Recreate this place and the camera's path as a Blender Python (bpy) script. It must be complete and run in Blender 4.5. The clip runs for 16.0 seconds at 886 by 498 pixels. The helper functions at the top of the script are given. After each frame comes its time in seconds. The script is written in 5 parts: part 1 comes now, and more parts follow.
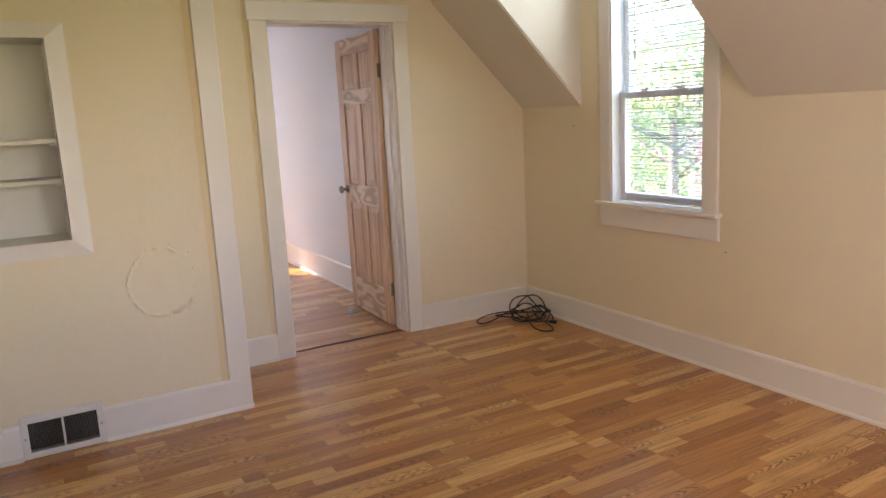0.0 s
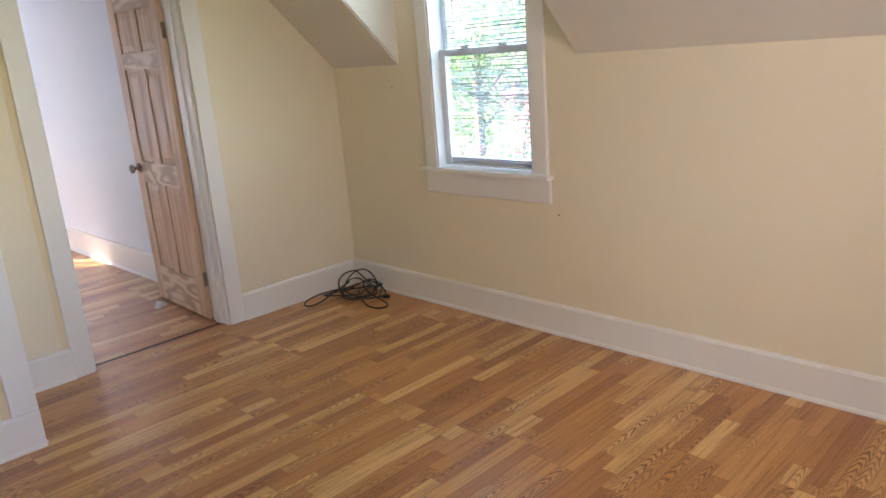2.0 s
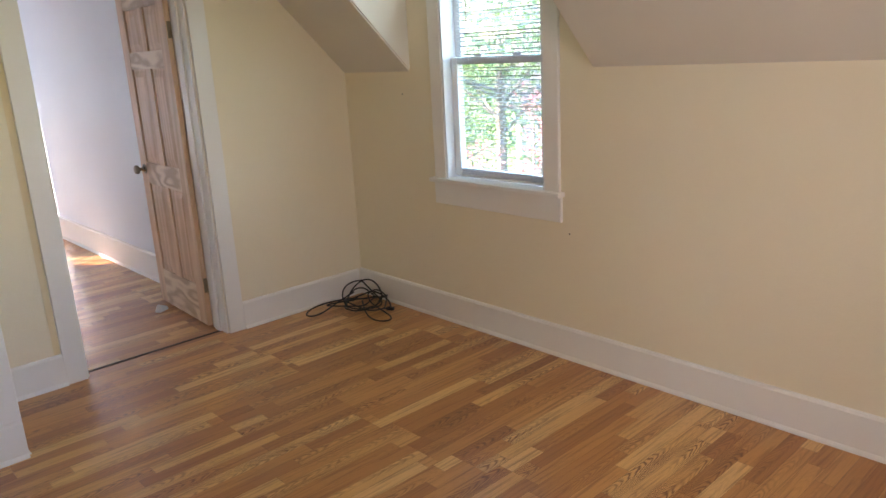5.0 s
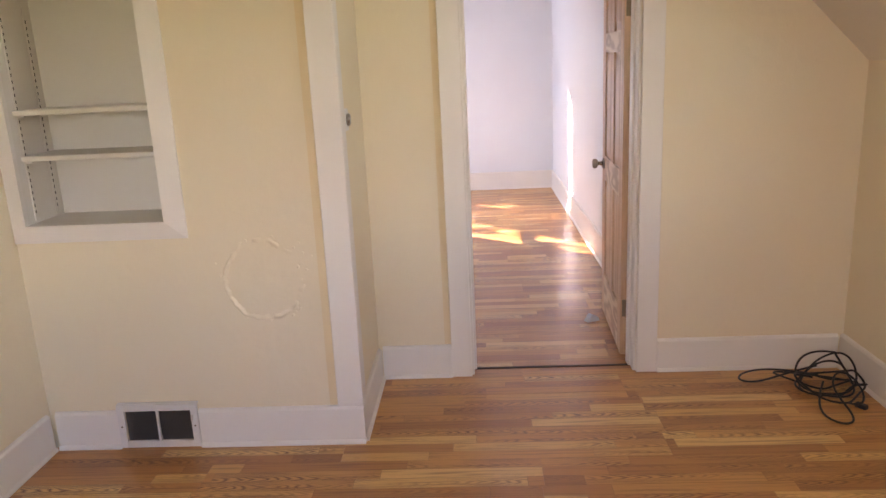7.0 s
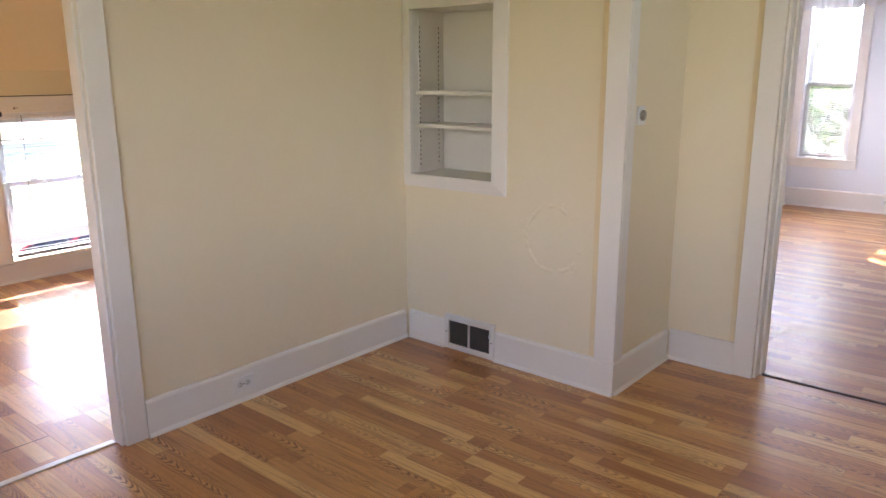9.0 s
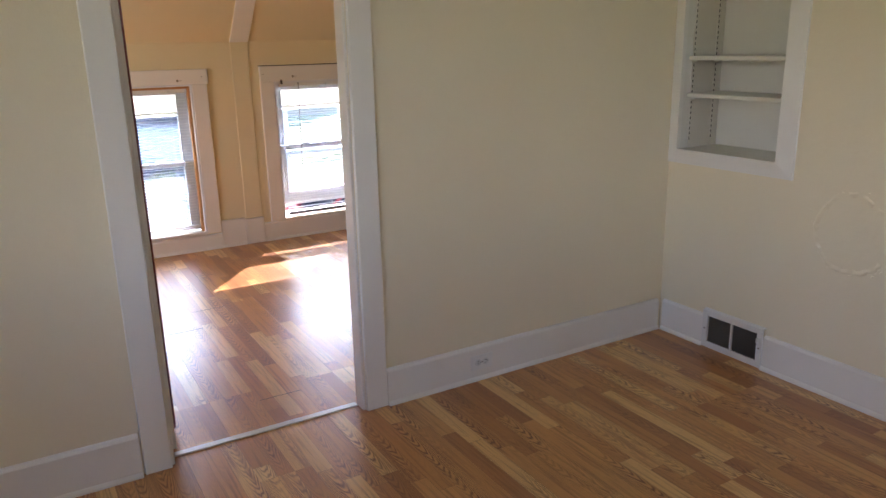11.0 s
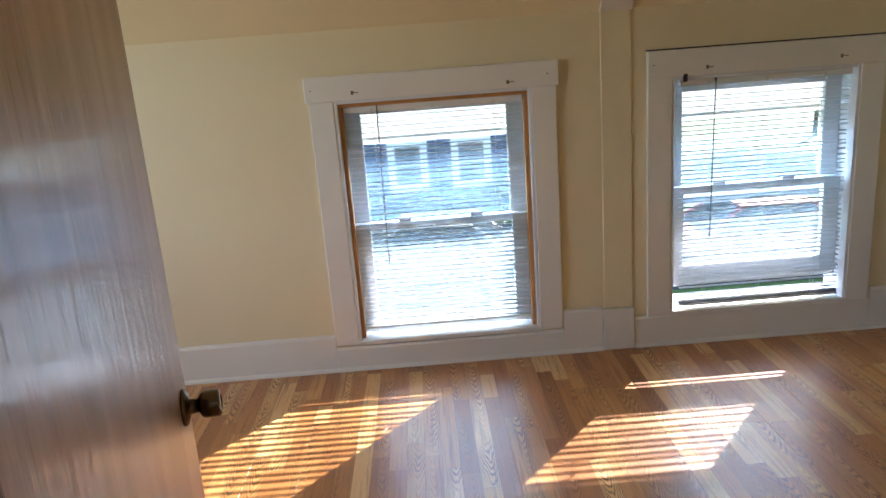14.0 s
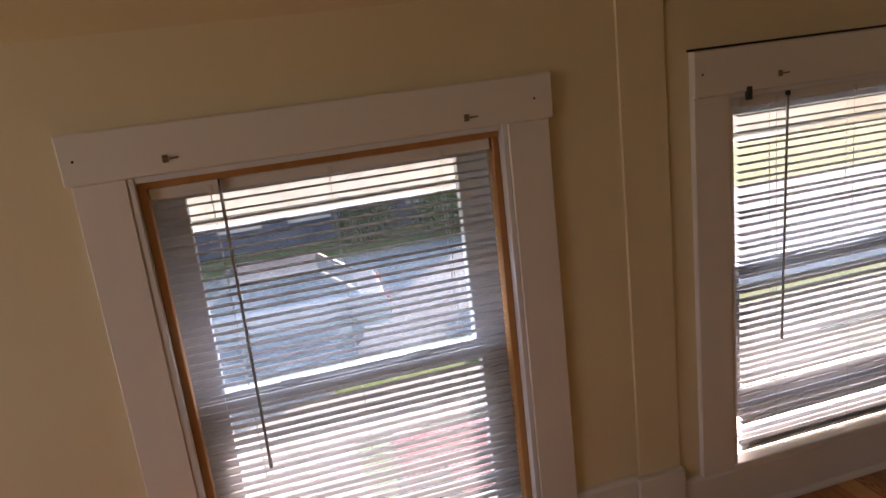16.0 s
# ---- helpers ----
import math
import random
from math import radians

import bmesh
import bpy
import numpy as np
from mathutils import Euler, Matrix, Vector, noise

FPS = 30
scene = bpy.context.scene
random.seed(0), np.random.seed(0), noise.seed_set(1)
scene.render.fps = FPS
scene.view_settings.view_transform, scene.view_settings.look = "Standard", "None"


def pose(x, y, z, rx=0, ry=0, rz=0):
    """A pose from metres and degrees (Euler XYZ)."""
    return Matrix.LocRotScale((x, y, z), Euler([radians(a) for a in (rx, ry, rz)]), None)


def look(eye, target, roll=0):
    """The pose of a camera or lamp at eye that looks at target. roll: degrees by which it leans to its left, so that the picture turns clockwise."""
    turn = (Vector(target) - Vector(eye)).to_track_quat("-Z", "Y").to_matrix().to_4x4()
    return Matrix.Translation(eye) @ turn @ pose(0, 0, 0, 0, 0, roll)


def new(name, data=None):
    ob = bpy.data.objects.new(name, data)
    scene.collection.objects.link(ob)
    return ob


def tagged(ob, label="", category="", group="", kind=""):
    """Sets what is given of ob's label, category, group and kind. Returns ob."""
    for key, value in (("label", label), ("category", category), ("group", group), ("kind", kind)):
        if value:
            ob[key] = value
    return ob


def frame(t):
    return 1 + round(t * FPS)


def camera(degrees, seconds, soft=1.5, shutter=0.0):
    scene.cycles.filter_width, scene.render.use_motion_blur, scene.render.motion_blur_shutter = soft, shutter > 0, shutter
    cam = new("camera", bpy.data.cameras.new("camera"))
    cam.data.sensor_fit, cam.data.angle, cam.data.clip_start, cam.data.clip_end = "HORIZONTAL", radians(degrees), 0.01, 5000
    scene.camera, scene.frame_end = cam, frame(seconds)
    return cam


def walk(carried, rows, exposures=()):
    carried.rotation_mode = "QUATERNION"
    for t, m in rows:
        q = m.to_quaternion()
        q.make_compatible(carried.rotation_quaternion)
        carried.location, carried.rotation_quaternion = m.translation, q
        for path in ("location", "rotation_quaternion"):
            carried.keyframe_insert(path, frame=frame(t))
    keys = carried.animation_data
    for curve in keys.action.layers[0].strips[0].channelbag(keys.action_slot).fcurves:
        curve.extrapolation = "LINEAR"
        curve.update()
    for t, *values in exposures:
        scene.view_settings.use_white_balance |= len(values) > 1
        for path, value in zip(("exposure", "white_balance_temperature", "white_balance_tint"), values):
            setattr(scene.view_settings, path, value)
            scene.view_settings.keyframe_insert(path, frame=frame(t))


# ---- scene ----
cam = camera(62.2, 16.0)
PATH = [
    (0, (0.129, 0.307, 1.425), (1.098, 2.018, 1.06), -2.9),
    (0.5, (0.144, 0.349, 1.426), (1.079, 2.076, 1.05), -3.2),
    (1, (0.264, 0.451, 1.42), (1.182, 2.183, 1.022), -3.8),
    (1.5, (0.32, 0.559, 1.483), (1.403, 2.175, 1.015), -4.2),
    (2, (0.281, 0.64, 1.493), (1.625, 2.026, 0.969), -4.5),
    (2.5, (0.257, 0.654, 1.511), (1.823, 1.759, 0.939), -4.9),
    (3, (0.286, 0.635, 1.53), (1.992, 1.485, 0.921), -4.8),
    (3.2, (0.332, 0.616, 1.534), (2.054, 1.424, 0.916), -4.8),
    (5.5, (0.497, 0.786, 1.525), (1.517, 2.431, 1.022), -2.9),
    (6, (0.659, 0.952, 1.469), (1.339, 2.766, 0.972), -3.3),
    (6.5, (1.087, 1.052, 1.487), (1.377, 2.968, 0.99), -3.3),
    (7, (1.492, 1.17, 1.5), (1.395, 3.106, 1.009), -2.7),
    (7.2, (1.655, 1.202, 1.504), (1.388, 3.124, 1.018), -2.0),
    (7.5, (1.908, 1.216, 1.512), (1.387, 3.087, 1.032), -1.7),
    (8, (2.206, 1.043, 1.526), (1.359, 2.795, 1.066), -0.0),
    (8.2, (2.295, 0.974, 1.513), (1.318, 2.657, 1.053), 0.2),
    (10.3, (2.523, 0.906, 1.479), (1.058, 2.169, 0.975), -1.4),
    (10.5, (2.484, 0.928, 1.49), (0.961, 2.115, 0.972), -1.4),
    (10.7, (2.411, 0.964, 1.483), (0.831, 2.071, 0.954), -1.4),
    (11, (2.262, 1.059, 1.475), (0.601, 2.035, 0.938), -1.2),
    (11.5, (1.897, 1.21, 1.486), (0.129, 1.961, 0.93), -1.1),
    (12, (1.551, 1.402, 1.371), (-0.304, 1.941, 0.852), -0.9),
    (12.5, (1.09, 1.564, 1.334), (-0.817, 1.895, 0.831), -1.2),
    (13, (0.611, 1.751, 1.397), (-1.312, 1.896, 0.866), -2.1),
    (13.5, (0.211, 1.788, 1.393), (-1.719, 1.848, 0.875), -3.3),
    (14, (-0.118, 1.781, 1.408), (-2.049, 1.816, 0.889), -4.3),
    (14.5, (-0.414, 1.824, 1.415), (-2.342, 1.887, 0.887), -4.8),
    (15, (-0.762, 1.792, 1.396), (-2.685, 1.933, 0.868), -5.3),
    (15.5, (-1.195, 1.703, 1.402), (-3.107, 1.962, 0.875), -5.5),
    (16, (-1.67, 1.65, 1.407), (-3.542, 2.137, 0.899), -6.8),
]
EXPOSURES = [(0.0, 3.9, 7500, 35), (3.0, 4.15, 6150, 24), (5.5, 3.8, 7000, 30), (6.8, 4.0, 7600, 40), (8.0, 4.1, 6900, 36), (10.5, 3.4, 6900, 32), (11.5, 3.3, 6350, 26), (12.0, 3.15, 6300, 21), (12.5, 2.95, 6400, 19), (13.0, 2.95, 6000, 14), (14.0, 2.85, 5700, 13), (14.8, 2.25, 6000, 16), (16.0, 1.75, 7400, 36)]
walk(cam, [(t, look(eye, target, roll)) for t, eye, target, roll in PATH], EXPOSURES)

# ---- world and sun ----
SUN_DIR = Vector((0.715, -0.592, -0.352)).normalized()
SUN_EL = math.asin(-SUN_DIR.z)
world = bpy.data.worlds.new("sky")
scene.world = world
world.use_nodes = True
wn = world.node_tree.nodes
sky = wn.new("ShaderNodeTexSky")
sky.sky_type, sky.sun_disc = "NISHITA", False
sky.sun_elevation = SUN_EL
sky.sun_rotation = math.atan2(-SUN_DIR.x, -SUN_DIR.y)
world.node_tree.links.new(sky.outputs[0], wn["Background"].inputs[0])
wn["Background"].inputs[1].default_value = 0.12
sun = new("sun", bpy.data.lights.new("sun", "SUN"))
sun.data.energy, sun.data.angle, sun.data.color = 5.0, radians(0.5), (1.0, 0.96, 0.90)
sun.matrix_world = Matrix.Translation((0, 0, 30)) @ SUN_DIR.to_track_quat("-Z", "Y").to_matrix().to_4x4()


def fill_lamp(at, width, height, watts, color=(0.80, 0.90, 1.0)):
    """An added area lamp that fills in daylight, in or near an opening."""
    l = new("fill_light", bpy.data.lights.new("fill_light", "AREA"))
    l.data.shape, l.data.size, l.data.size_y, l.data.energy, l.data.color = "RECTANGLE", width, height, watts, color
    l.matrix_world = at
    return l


# added lamp high in the east window's opening, filling in for the sky
fill_lamp(look((3.27, 3.292, 2.20), (0.0, 2.6, 1.2)), 0.62, 0.18, 0.8, (0.66, 0.93, 1.0))
# three added fills in made-up, unseen openings: hall, south wall, sunny room
fill_lamp(look((0.20, -1.64, 1.45), (0.6, 3.0, 1.1)), 0.80, 1.15, 0.15, (0.96, 0.97, 1.0))
fill_lamp(look((1.50, 0.22, 1.50), (3.2, 2.2, 0.9)), 1.05, 1.1, 0.65, (1.0, 0.97, 0.97)).data.spread = radians(120)
fill_lamp(look((-1.9, -0.82, 1.30), (-2.2, 2.6, 0.2)), 1.1, 1.1, 1.9, (0.94, 0.96, 1.0))
# added lamps in the far room's two windows, filling in for the sky
fill_lamp(look((-0.03, 8.96, 0.95), (2.4, 7.6, 0.9)), 0.62, 0.55, 2.5, (0.66, 0.83, 1.0))
fill_lamp(look((0.40, 9.995, 2.17), (0.40, 9.995, 0.0)), 0.60, 0.045, 2.0, (0.58, 0.80, 1.0))
# added lamps below the eave, facing down, to brighten the slats and floor
for y in (1.84, 3.28):
    fill_lamp(look((-3.80, y, 0.965), (-3.80, y, 0.0)), 0.56, 0.86, 8.5, (0.55, 0.76, 1.0))
# added lamp outside, hidden above the east window, to make its slats glow
fill_lamp(look((3.85, 3.292, 2.95), (3.35, 3.292, 1.6)), 0.9, 0.9, 7.0, (0.45, 0.88, 1.0))

# ---- materials ----
def nodes_of(name):
    m = bpy.data.materials.new(name)
    m.use_nodes = True
    nt = m.node_tree
    return m, nt, nt.nodes["Principled BSDF"]


def add(nt, kind, **inputs):
    n = nt.nodes.new(kind)
    for key, value in inputs.items():
        n.inputs[key].default_value = value
    return n


def math_node(nt, op, a, b=None):
    n = nt.nodes.new("ShaderNodeMath")
    n.operation = op
    for i, v in enumerate((a, b)):
        if v is None:
            continue
        if isinstance(v, (int, float)):
            n.inputs[i].default_value = v
        else:
            nt.links.new(v, n.inputs[i])
    return n.outputs[0]


def ramp(nt, fac, stops):
    n = nt.nodes.new("ShaderNodeValToRGB")
    while len(n.color_ramp.elements) < len(stops):
        n.color_ramp.elements.new(0.5)
    for e, (p, c) in zip(n.color_ramp.elements, stops):
        e.position, e.color = p, (*c, 1)
    nt.links.new(fac, n.inputs[0])
    return n.outputs[0]


def mixed(nt, fac, a, b, blend="MIX"):
    n = nt.nodes.new("ShaderNodeMix")
    n.data_type, n.blend_type = "RGBA", blend
    for sock, v in ((n.inputs[0], fac), (n.inputs[6], a), (n.inputs[7], b)):
        if isinstance(v, (int, float)):
            sock.default_value = v
        elif isinstance(v, tuple):
            sock.default_value = (*v, 1)
        else:
            nt.links.new(v, sock)
    return n.outputs[2]


def painted(name, color, second, rough=0.5, grain=180.0, bump=0.12, large=1.6, spread=0.6, metal=0.0, coarse=14.0, coarse_bump=0.0, per_object=0.0):
    """Paint, plaster or metal: two colours blended at a large and a fine scale, with fine relief."""
    m, nt, p = nodes_of(name)
    geo = nt.nodes.new("ShaderNodeNewGeometry")
    big = add(nt, "ShaderNodeTexNoise", Scale=large, Detail=4.0)
    fine = add(nt, "ShaderNodeTexNoise", Scale=grain, Detail=3.0)
    mid = add(nt, "ShaderNodeTexNoise", Scale=coarse, Detail=3.0)
    for n in (big, fine, mid):
        nt.links.new(geo.outputs["Position"], n.inputs["Vector"])
    f = math_node(nt, "MULTIPLY", big.outputs[0], spread)
    f = math_node(nt, "ADD", f, math_node(nt, "MULTIPLY", math_node(nt, "SUBTRACT", fine.outputs[0], 0.5), 0.35))
    if per_object:
        info = nt.nodes.new("ShaderNodeObjectInfo")
        f = math_node(nt, "ADD", f, math_node(nt, "MULTIPLY", math_node(nt, "SUBTRACT", info.outputs["Random"], 0.5), per_object))
    nt.links.new(ramp(nt, f, [(0.0, color), (1.0, second)]), p.inputs["Base Color"])
    r = math_node(nt, "ADD", rough - 0.06, math_node(nt, "MULTIPLY", mid.outputs[0], 0.12))
    nt.links.new(r, p.inputs["Roughness"])
    p.inputs["Metallic"].default_value = metal
    height = math_node(nt, "ADD", math_node(nt, "MULTIPLY", fine.outputs[0], 0.3), math_node(nt, "MULTIPLY", mid.outputs[0], coarse_bump))
    b = add(nt, "ShaderNodeBump", Strength=bump, Distance=0.004)
    nt.links.new(height, b.inputs["Height"])
    nt.links.new(b.outputs[0], p.inputs["Normal"])
    return m


def wood(name, light, dark, rough=0.4, axis=2, ring=26.0, stretch=12.0, coat=0.0, contrast=1.0, wave=0.0):
    """Sawn wood whose grain runs along one axis of the object."""
    m, nt, p = nodes_of(name)
    tc = nt.nodes.new("ShaderNodeTexCoord")
    info = nt.nodes.new("ShaderNodeObjectInfo")
    off = nt.nodes.new("ShaderNodeVectorMath")
    off.operation = "ADD"
    comb = nt.nodes.new("ShaderNodeCombineXYZ")
    for i in range(3):
        nt.links.new(math_node(nt, "MULTIPLY", info.outputs["Random"], 7.0 + i), comb.inputs[i])
    nt.links.new(tc.outputs["Object"], off.inputs[0])
    nt.links.new(comb.outputs[0], off.inputs[1])
    mp = nt.nodes.new("ShaderNodeMapping")
    s = [1.0, 1.0, 1.0]
    s[axis] = 1.0 / stretch
    mp.inputs["Scale"].default_value = s
    nt.links.new(off.outputs[0], mp.inputs["Vector"])
    warp = add(nt, "ShaderNodeTexNoise", Scale=5.0, Detail=2.0)
    nt.links.new(mp.outputs[0], warp.inputs["Vector"])
    rings = math_node(nt, "SINE", math_node(nt, "MULTIPLY", warp.outputs[0], ring * 2))
    fine = add(nt, "ShaderNodeTexNoise", Scale=160.0, Detail=3.0)
    nt.links.new(mp.outputs[0], fine.inputs["Vector"])
    f = math_node(nt, "ADD", math_node(nt, "MULTIPLY", rings, 0.28 * contrast), math_node(nt, "MULTIPLY", fine.outputs[0], 0.7))
    f = math_node(nt, "ADD", f, 0.12)
    nt.links.new(ramp(nt, f, [(0.0, light), (0.55, tuple((a + b) / 2 for a, b in zip(light, dark))), (1.0, dark)]), p.inputs["Base Color"])
    p.inputs["Roughness"].default_value = rough
    p.inputs["Coat Weight"].default_value = coat
    p.inputs["Coat Roughness"].default_value = 0.15
    b = add(nt, "ShaderNodeBump", Strength=0.15, Distance=0.002)
    nt.links.new(f, b.inputs["Height"])
    last = b
    if wave:
        # uneven brushed varnish
        mw = nt.nodes.new("ShaderNodeMapping")
        mw.inputs["Scale"].default_value = (40.0, 40.0, 9.0)
        nt.links.new(off.outputs[0], mw.inputs["Vector"])
        brush = add(nt, "ShaderNodeTexNoise", Scale=1.0, Detail=2.0)
        nt.links.new(mw.outputs[0], brush.inputs["Vector"])
        last = add(nt, "ShaderNodeBump", Strength=wave, Distance=0.004)
        nt.links.new(brush.outputs[0], last.inputs["Height"])
        nt.links.new(b.outputs[0], last.inputs["Normal"])
        nt.links.new(last.outputs[0], p.inputs["Coat Normal"])
    nt.links.new(last.outputs[0], p.inputs["Normal"])
    return m


def laminate(name):
    """Three-strip oak laminate: strips and staves printed on each board, with grain along x."""
    m, nt, p = nodes_of(name)
    tc = nt.nodes.new("ShaderNodeTexCoord")
    info = nt.nodes.new("ShaderNodeObjectInfo")
    sep = nt.nodes.new("ShaderNodeSeparateXYZ")
    nt.links.new(tc.outputs["Object"], sep.inputs[0])
    rnd = info.outputs["Random"]
    strip = math_node(nt, "FLOOR", math_node(nt, "DIVIDE", math_node(nt, "ADD", sep.outputs[1], 0.0), 0.0634))
    shift = math_node(nt, "MULTIPLY", math_node(nt, "FRACT", math_node(nt, "MULTIPLY", math_node(nt, "ADD", math_node(nt, "MULTIPLY", rnd, 31.7), math_node(nt, "MULTIPLY", strip, 0.618)), 1.0)), 3.0)
    along = math_node(nt, "ADD", math_node(nt, "DIVIDE", sep.outputs[0], 0.645), shift)
    stave = math_node(nt, "FLOOR", along)
    key = nt.nodes.new("ShaderNodeCombineXYZ")
    nt.links.new(stave, key.inputs[0])
    nt.links.new(strip, key.inputs[1])
    nt.links.new(math_node(nt, "MULTIPLY", rnd, 97.0), key.inputs[2])
    white = nt.nodes.new("ShaderNodeTexWhiteNoise")
    nt.links.new(key.outputs[0], white.inputs["Vector"])
    tone = white.outputs["Value"]
    rgb = nt.nodes.new("ShaderNodeSeparateColor")
    nt.links.new(white.outputs["Color"], rgb.inputs[0])
    pick, side = rgb.outputs[1], rgb.outputs[2]

    # grain, offset for every stave
    def grain_vec(fx, fy, k):
        v = nt.nodes.new("ShaderNodeCombineXYZ")
        nt.links.new(math_node(nt, "ADD", math_node(nt, "MULTIPLY", sep.outputs[0], fx), math_node(nt, "MULTIPLY", tone, 41.0 + k)), v.inputs[0])
        nt.links.new(math_node(nt, "MULTIPLY", sep.outputs[1], fy), v.inputs[1])
        nt.links.new(math_node(nt, "ADD", math_node(nt, "MULTIPLY", tone, 17.0 + k), math_node(nt, "MULTIPLY", strip, 3.3)), v.inputs[2])
        return v.outputs[0]

    # pointed cathedral figure: nested arches along the stave, bent by a slow noise
    warp = add(nt, "ShaderNodeTexNoise", Scale=1.0, Detail=2.0, Roughness=0.5)
    nt.links.new(grain_vec(7.0, 45.0, 0), warp.inputs["Vector"])
    across = math_node(nt, "SUBTRACT", math_node(nt, "FRACT", math_node(nt, "DIVIDE", sep.outputs[1], 0.0634)), math_node(nt, "ADD", 0.15, math_node(nt, "MULTIPLY", side, 0.7)))
    bow = math_node(nt, "MULTIPLY", math_node(nt, "MULTIPLY", across, across), 95.0)
    phase = math_node(nt, "ADD", math_node(nt, "ADD", math_node(nt, "MULTIPLY", sep.outputs[0], 130.0), bow), math_node(nt, "MULTIPLY", warp.outputs[0], 16.0))
    rings = math_node(nt, "POWER", math_node(nt, "MULTIPLY", math_node(nt, "ADD", math_node(nt, "SINE", phase), 1.0), 0.5), 2.2)
    area = add(nt, "ShaderNodeTexNoise", Scale=1.0, Detail=1.0)
    nt.links.new(grain_vec(3.4, 9.0, 13), area.inputs["Vector"])
    figured = math_node(nt, "MINIMUM", math_node(nt, "MAXIMUM", math_node(nt, "MULTIPLY", math_node(nt, "SUBTRACT", pick, 0.30), 4.0), 0.12), 1.0)
    amount = math_node(nt, "MULTIPLY", figured, math_node(nt, "MINIMUM", math_node(nt, "MAXIMUM", math_node(nt, "MULTIPLY", math_node(nt, "SUBTRACT", area.outputs[0], 0.32), 3.4), 0.0), 0.95))
    flame = add(nt, "ShaderNodeTexNoise", Scale=1.0, Detail=2.0, Roughness=0.55)
    nt.links.new(grain_vec(3.2, 80.0, 5), flame.inputs["Vector"])
    dash = math_node(nt, "MULTIPLY", math_node(nt, "SUBTRACT", flame.outputs[0], 0.50), 3.0)
    dash = math_node(nt, "MINIMUM", math_node(nt, "MAXIMUM", dash, 0.0), 0.6)
    pores = add(nt, "ShaderNodeTexNoise", Scale=1.6, Detail=2.0)
    nt.links.new(grain_vec(7.0, 240.0, 9), pores.inputs["Vector"])
    base = ramp(nt, tone, [(0.0, (0.41, 0.152, 0.036)), (0.3, (0.54, 0.230, 0.060)), (0.66, (0.65, 0.305, 0.088)), (0.82, (0.75, 0.410, 0.140)), (1.0, (0.81, 0.480, 0.185))])
    ringed = mixed(nt, math_node(nt, "MULTIPLY", rings, amount), base, (0.17, 0.055, 0.013))
    grainy = mixed(nt, dash, ringed, (0.24, 0.085, 0.02))
    porous = mixed(nt, math_node(nt, "MULTIPLY", math_node(nt, "SUBTRACT", pores.outputs[0], 0.44), 0.7), grainy, (0.27, 0.105, 0.03))
    # printed joints between strips and staves
    fy = math_node(nt, "FRACT", math_node(nt, "DIVIDE", sep.outputs[1], 0.0634))
    edge = math_node(nt, "MINIMUM", fy, math_node(nt, "SUBTRACT", 1.0, fy))
    line = math_node(nt, "LESS_THAN", edge, 0.012)
    fx = math_node(nt, "FRACT", along)
    line2 = math_node(nt, "LESS_THAN", fx, 0.003)
    joint = math_node(nt, "MULTIPLY", math_node(nt, "MAXIMUM", line, line2), 0.45)
    nt.links.new(mixed(nt, joint, porous, (0.16, 0.06, 0.018)), p.inputs["Base Color"])
    smear = add(nt, "ShaderNodeTexNoise", Scale=2.4, Detail=4.0)
    geo = nt.nodes.new("ShaderNodeNewGeometry")
    nt.links.new(geo.outputs["Position"], smear.inputs["Vector"])
    nt.links.new(math_node(nt, "ADD", 0.28, math_node(nt, "MULTIPLY", smear.outputs[0], 0.16)), p.inputs["Roughness"])
    p.inputs["Specular IOR Level"].default_value = 0.55
    p.inputs["Coat Weight"].default_value = 0.4
    p.inputs["Coat Roughness"].default_value = 0.26
    b = add(nt, "ShaderNodeBump", Strength=0.05, Distance=0.001)
    nt.links.new(pores.outputs[0], b.inputs["Height"])
    nt.links.new(b.outputs[0], p.inputs["Normal"])
    return m


def clear_glass(name):
    m, nt, p = nodes_of(name)
    nt.nodes.remove(p)
    out = nt.nodes["Material Output"]
    tr = nt.nodes.new("ShaderNodeBsdfTransparent")
    tr.inputs[0].default_value = (0.93, 0.96, 0.95, 1)
    gl = nt.nodes.new("ShaderNodeBsdfGlossy")
    gl.inputs["Roughness"].default_value = 0.02
    mx = nt.nodes.new("ShaderNodeMixShader")
    mx.inputs[0].default_value = 0.045
    nt.links.new(tr.outputs[0], mx.inputs[1])
    nt.links.new(gl.outputs[0], mx.inputs[2])
    # translucent bluish haze put into the pane, imitating glare round bright windows
    haze = nt.nodes.new("ShaderNodeBsdfTranslucent")
    haze.inputs[0].default_value = (0.70, 0.88, 1.0, 1)
    tc = nt.nodes.new("ShaderNodeNewGeometry")
    spots = add(nt, "ShaderNodeTexNoise", Scale=9.0, Detail=5.0)
    nt.links.new(tc.outputs["Position"], spots.inputs["Vector"])
    hazed = nt.nodes.new("ShaderNodeMixShader")
    nt.links.new(math_node(nt, "ADD", 0.02, math_node(nt, "MULTIPLY", spots.outputs[0], 0.06)), hazed.inputs[0])
    nt.links.new(mx.outputs[0], hazed.inputs[1])
    nt.links.new(haze.outputs[0], hazed.inputs[2])
    nt.links.new(hazed.outputs[0], out.inputs[0])
    return m


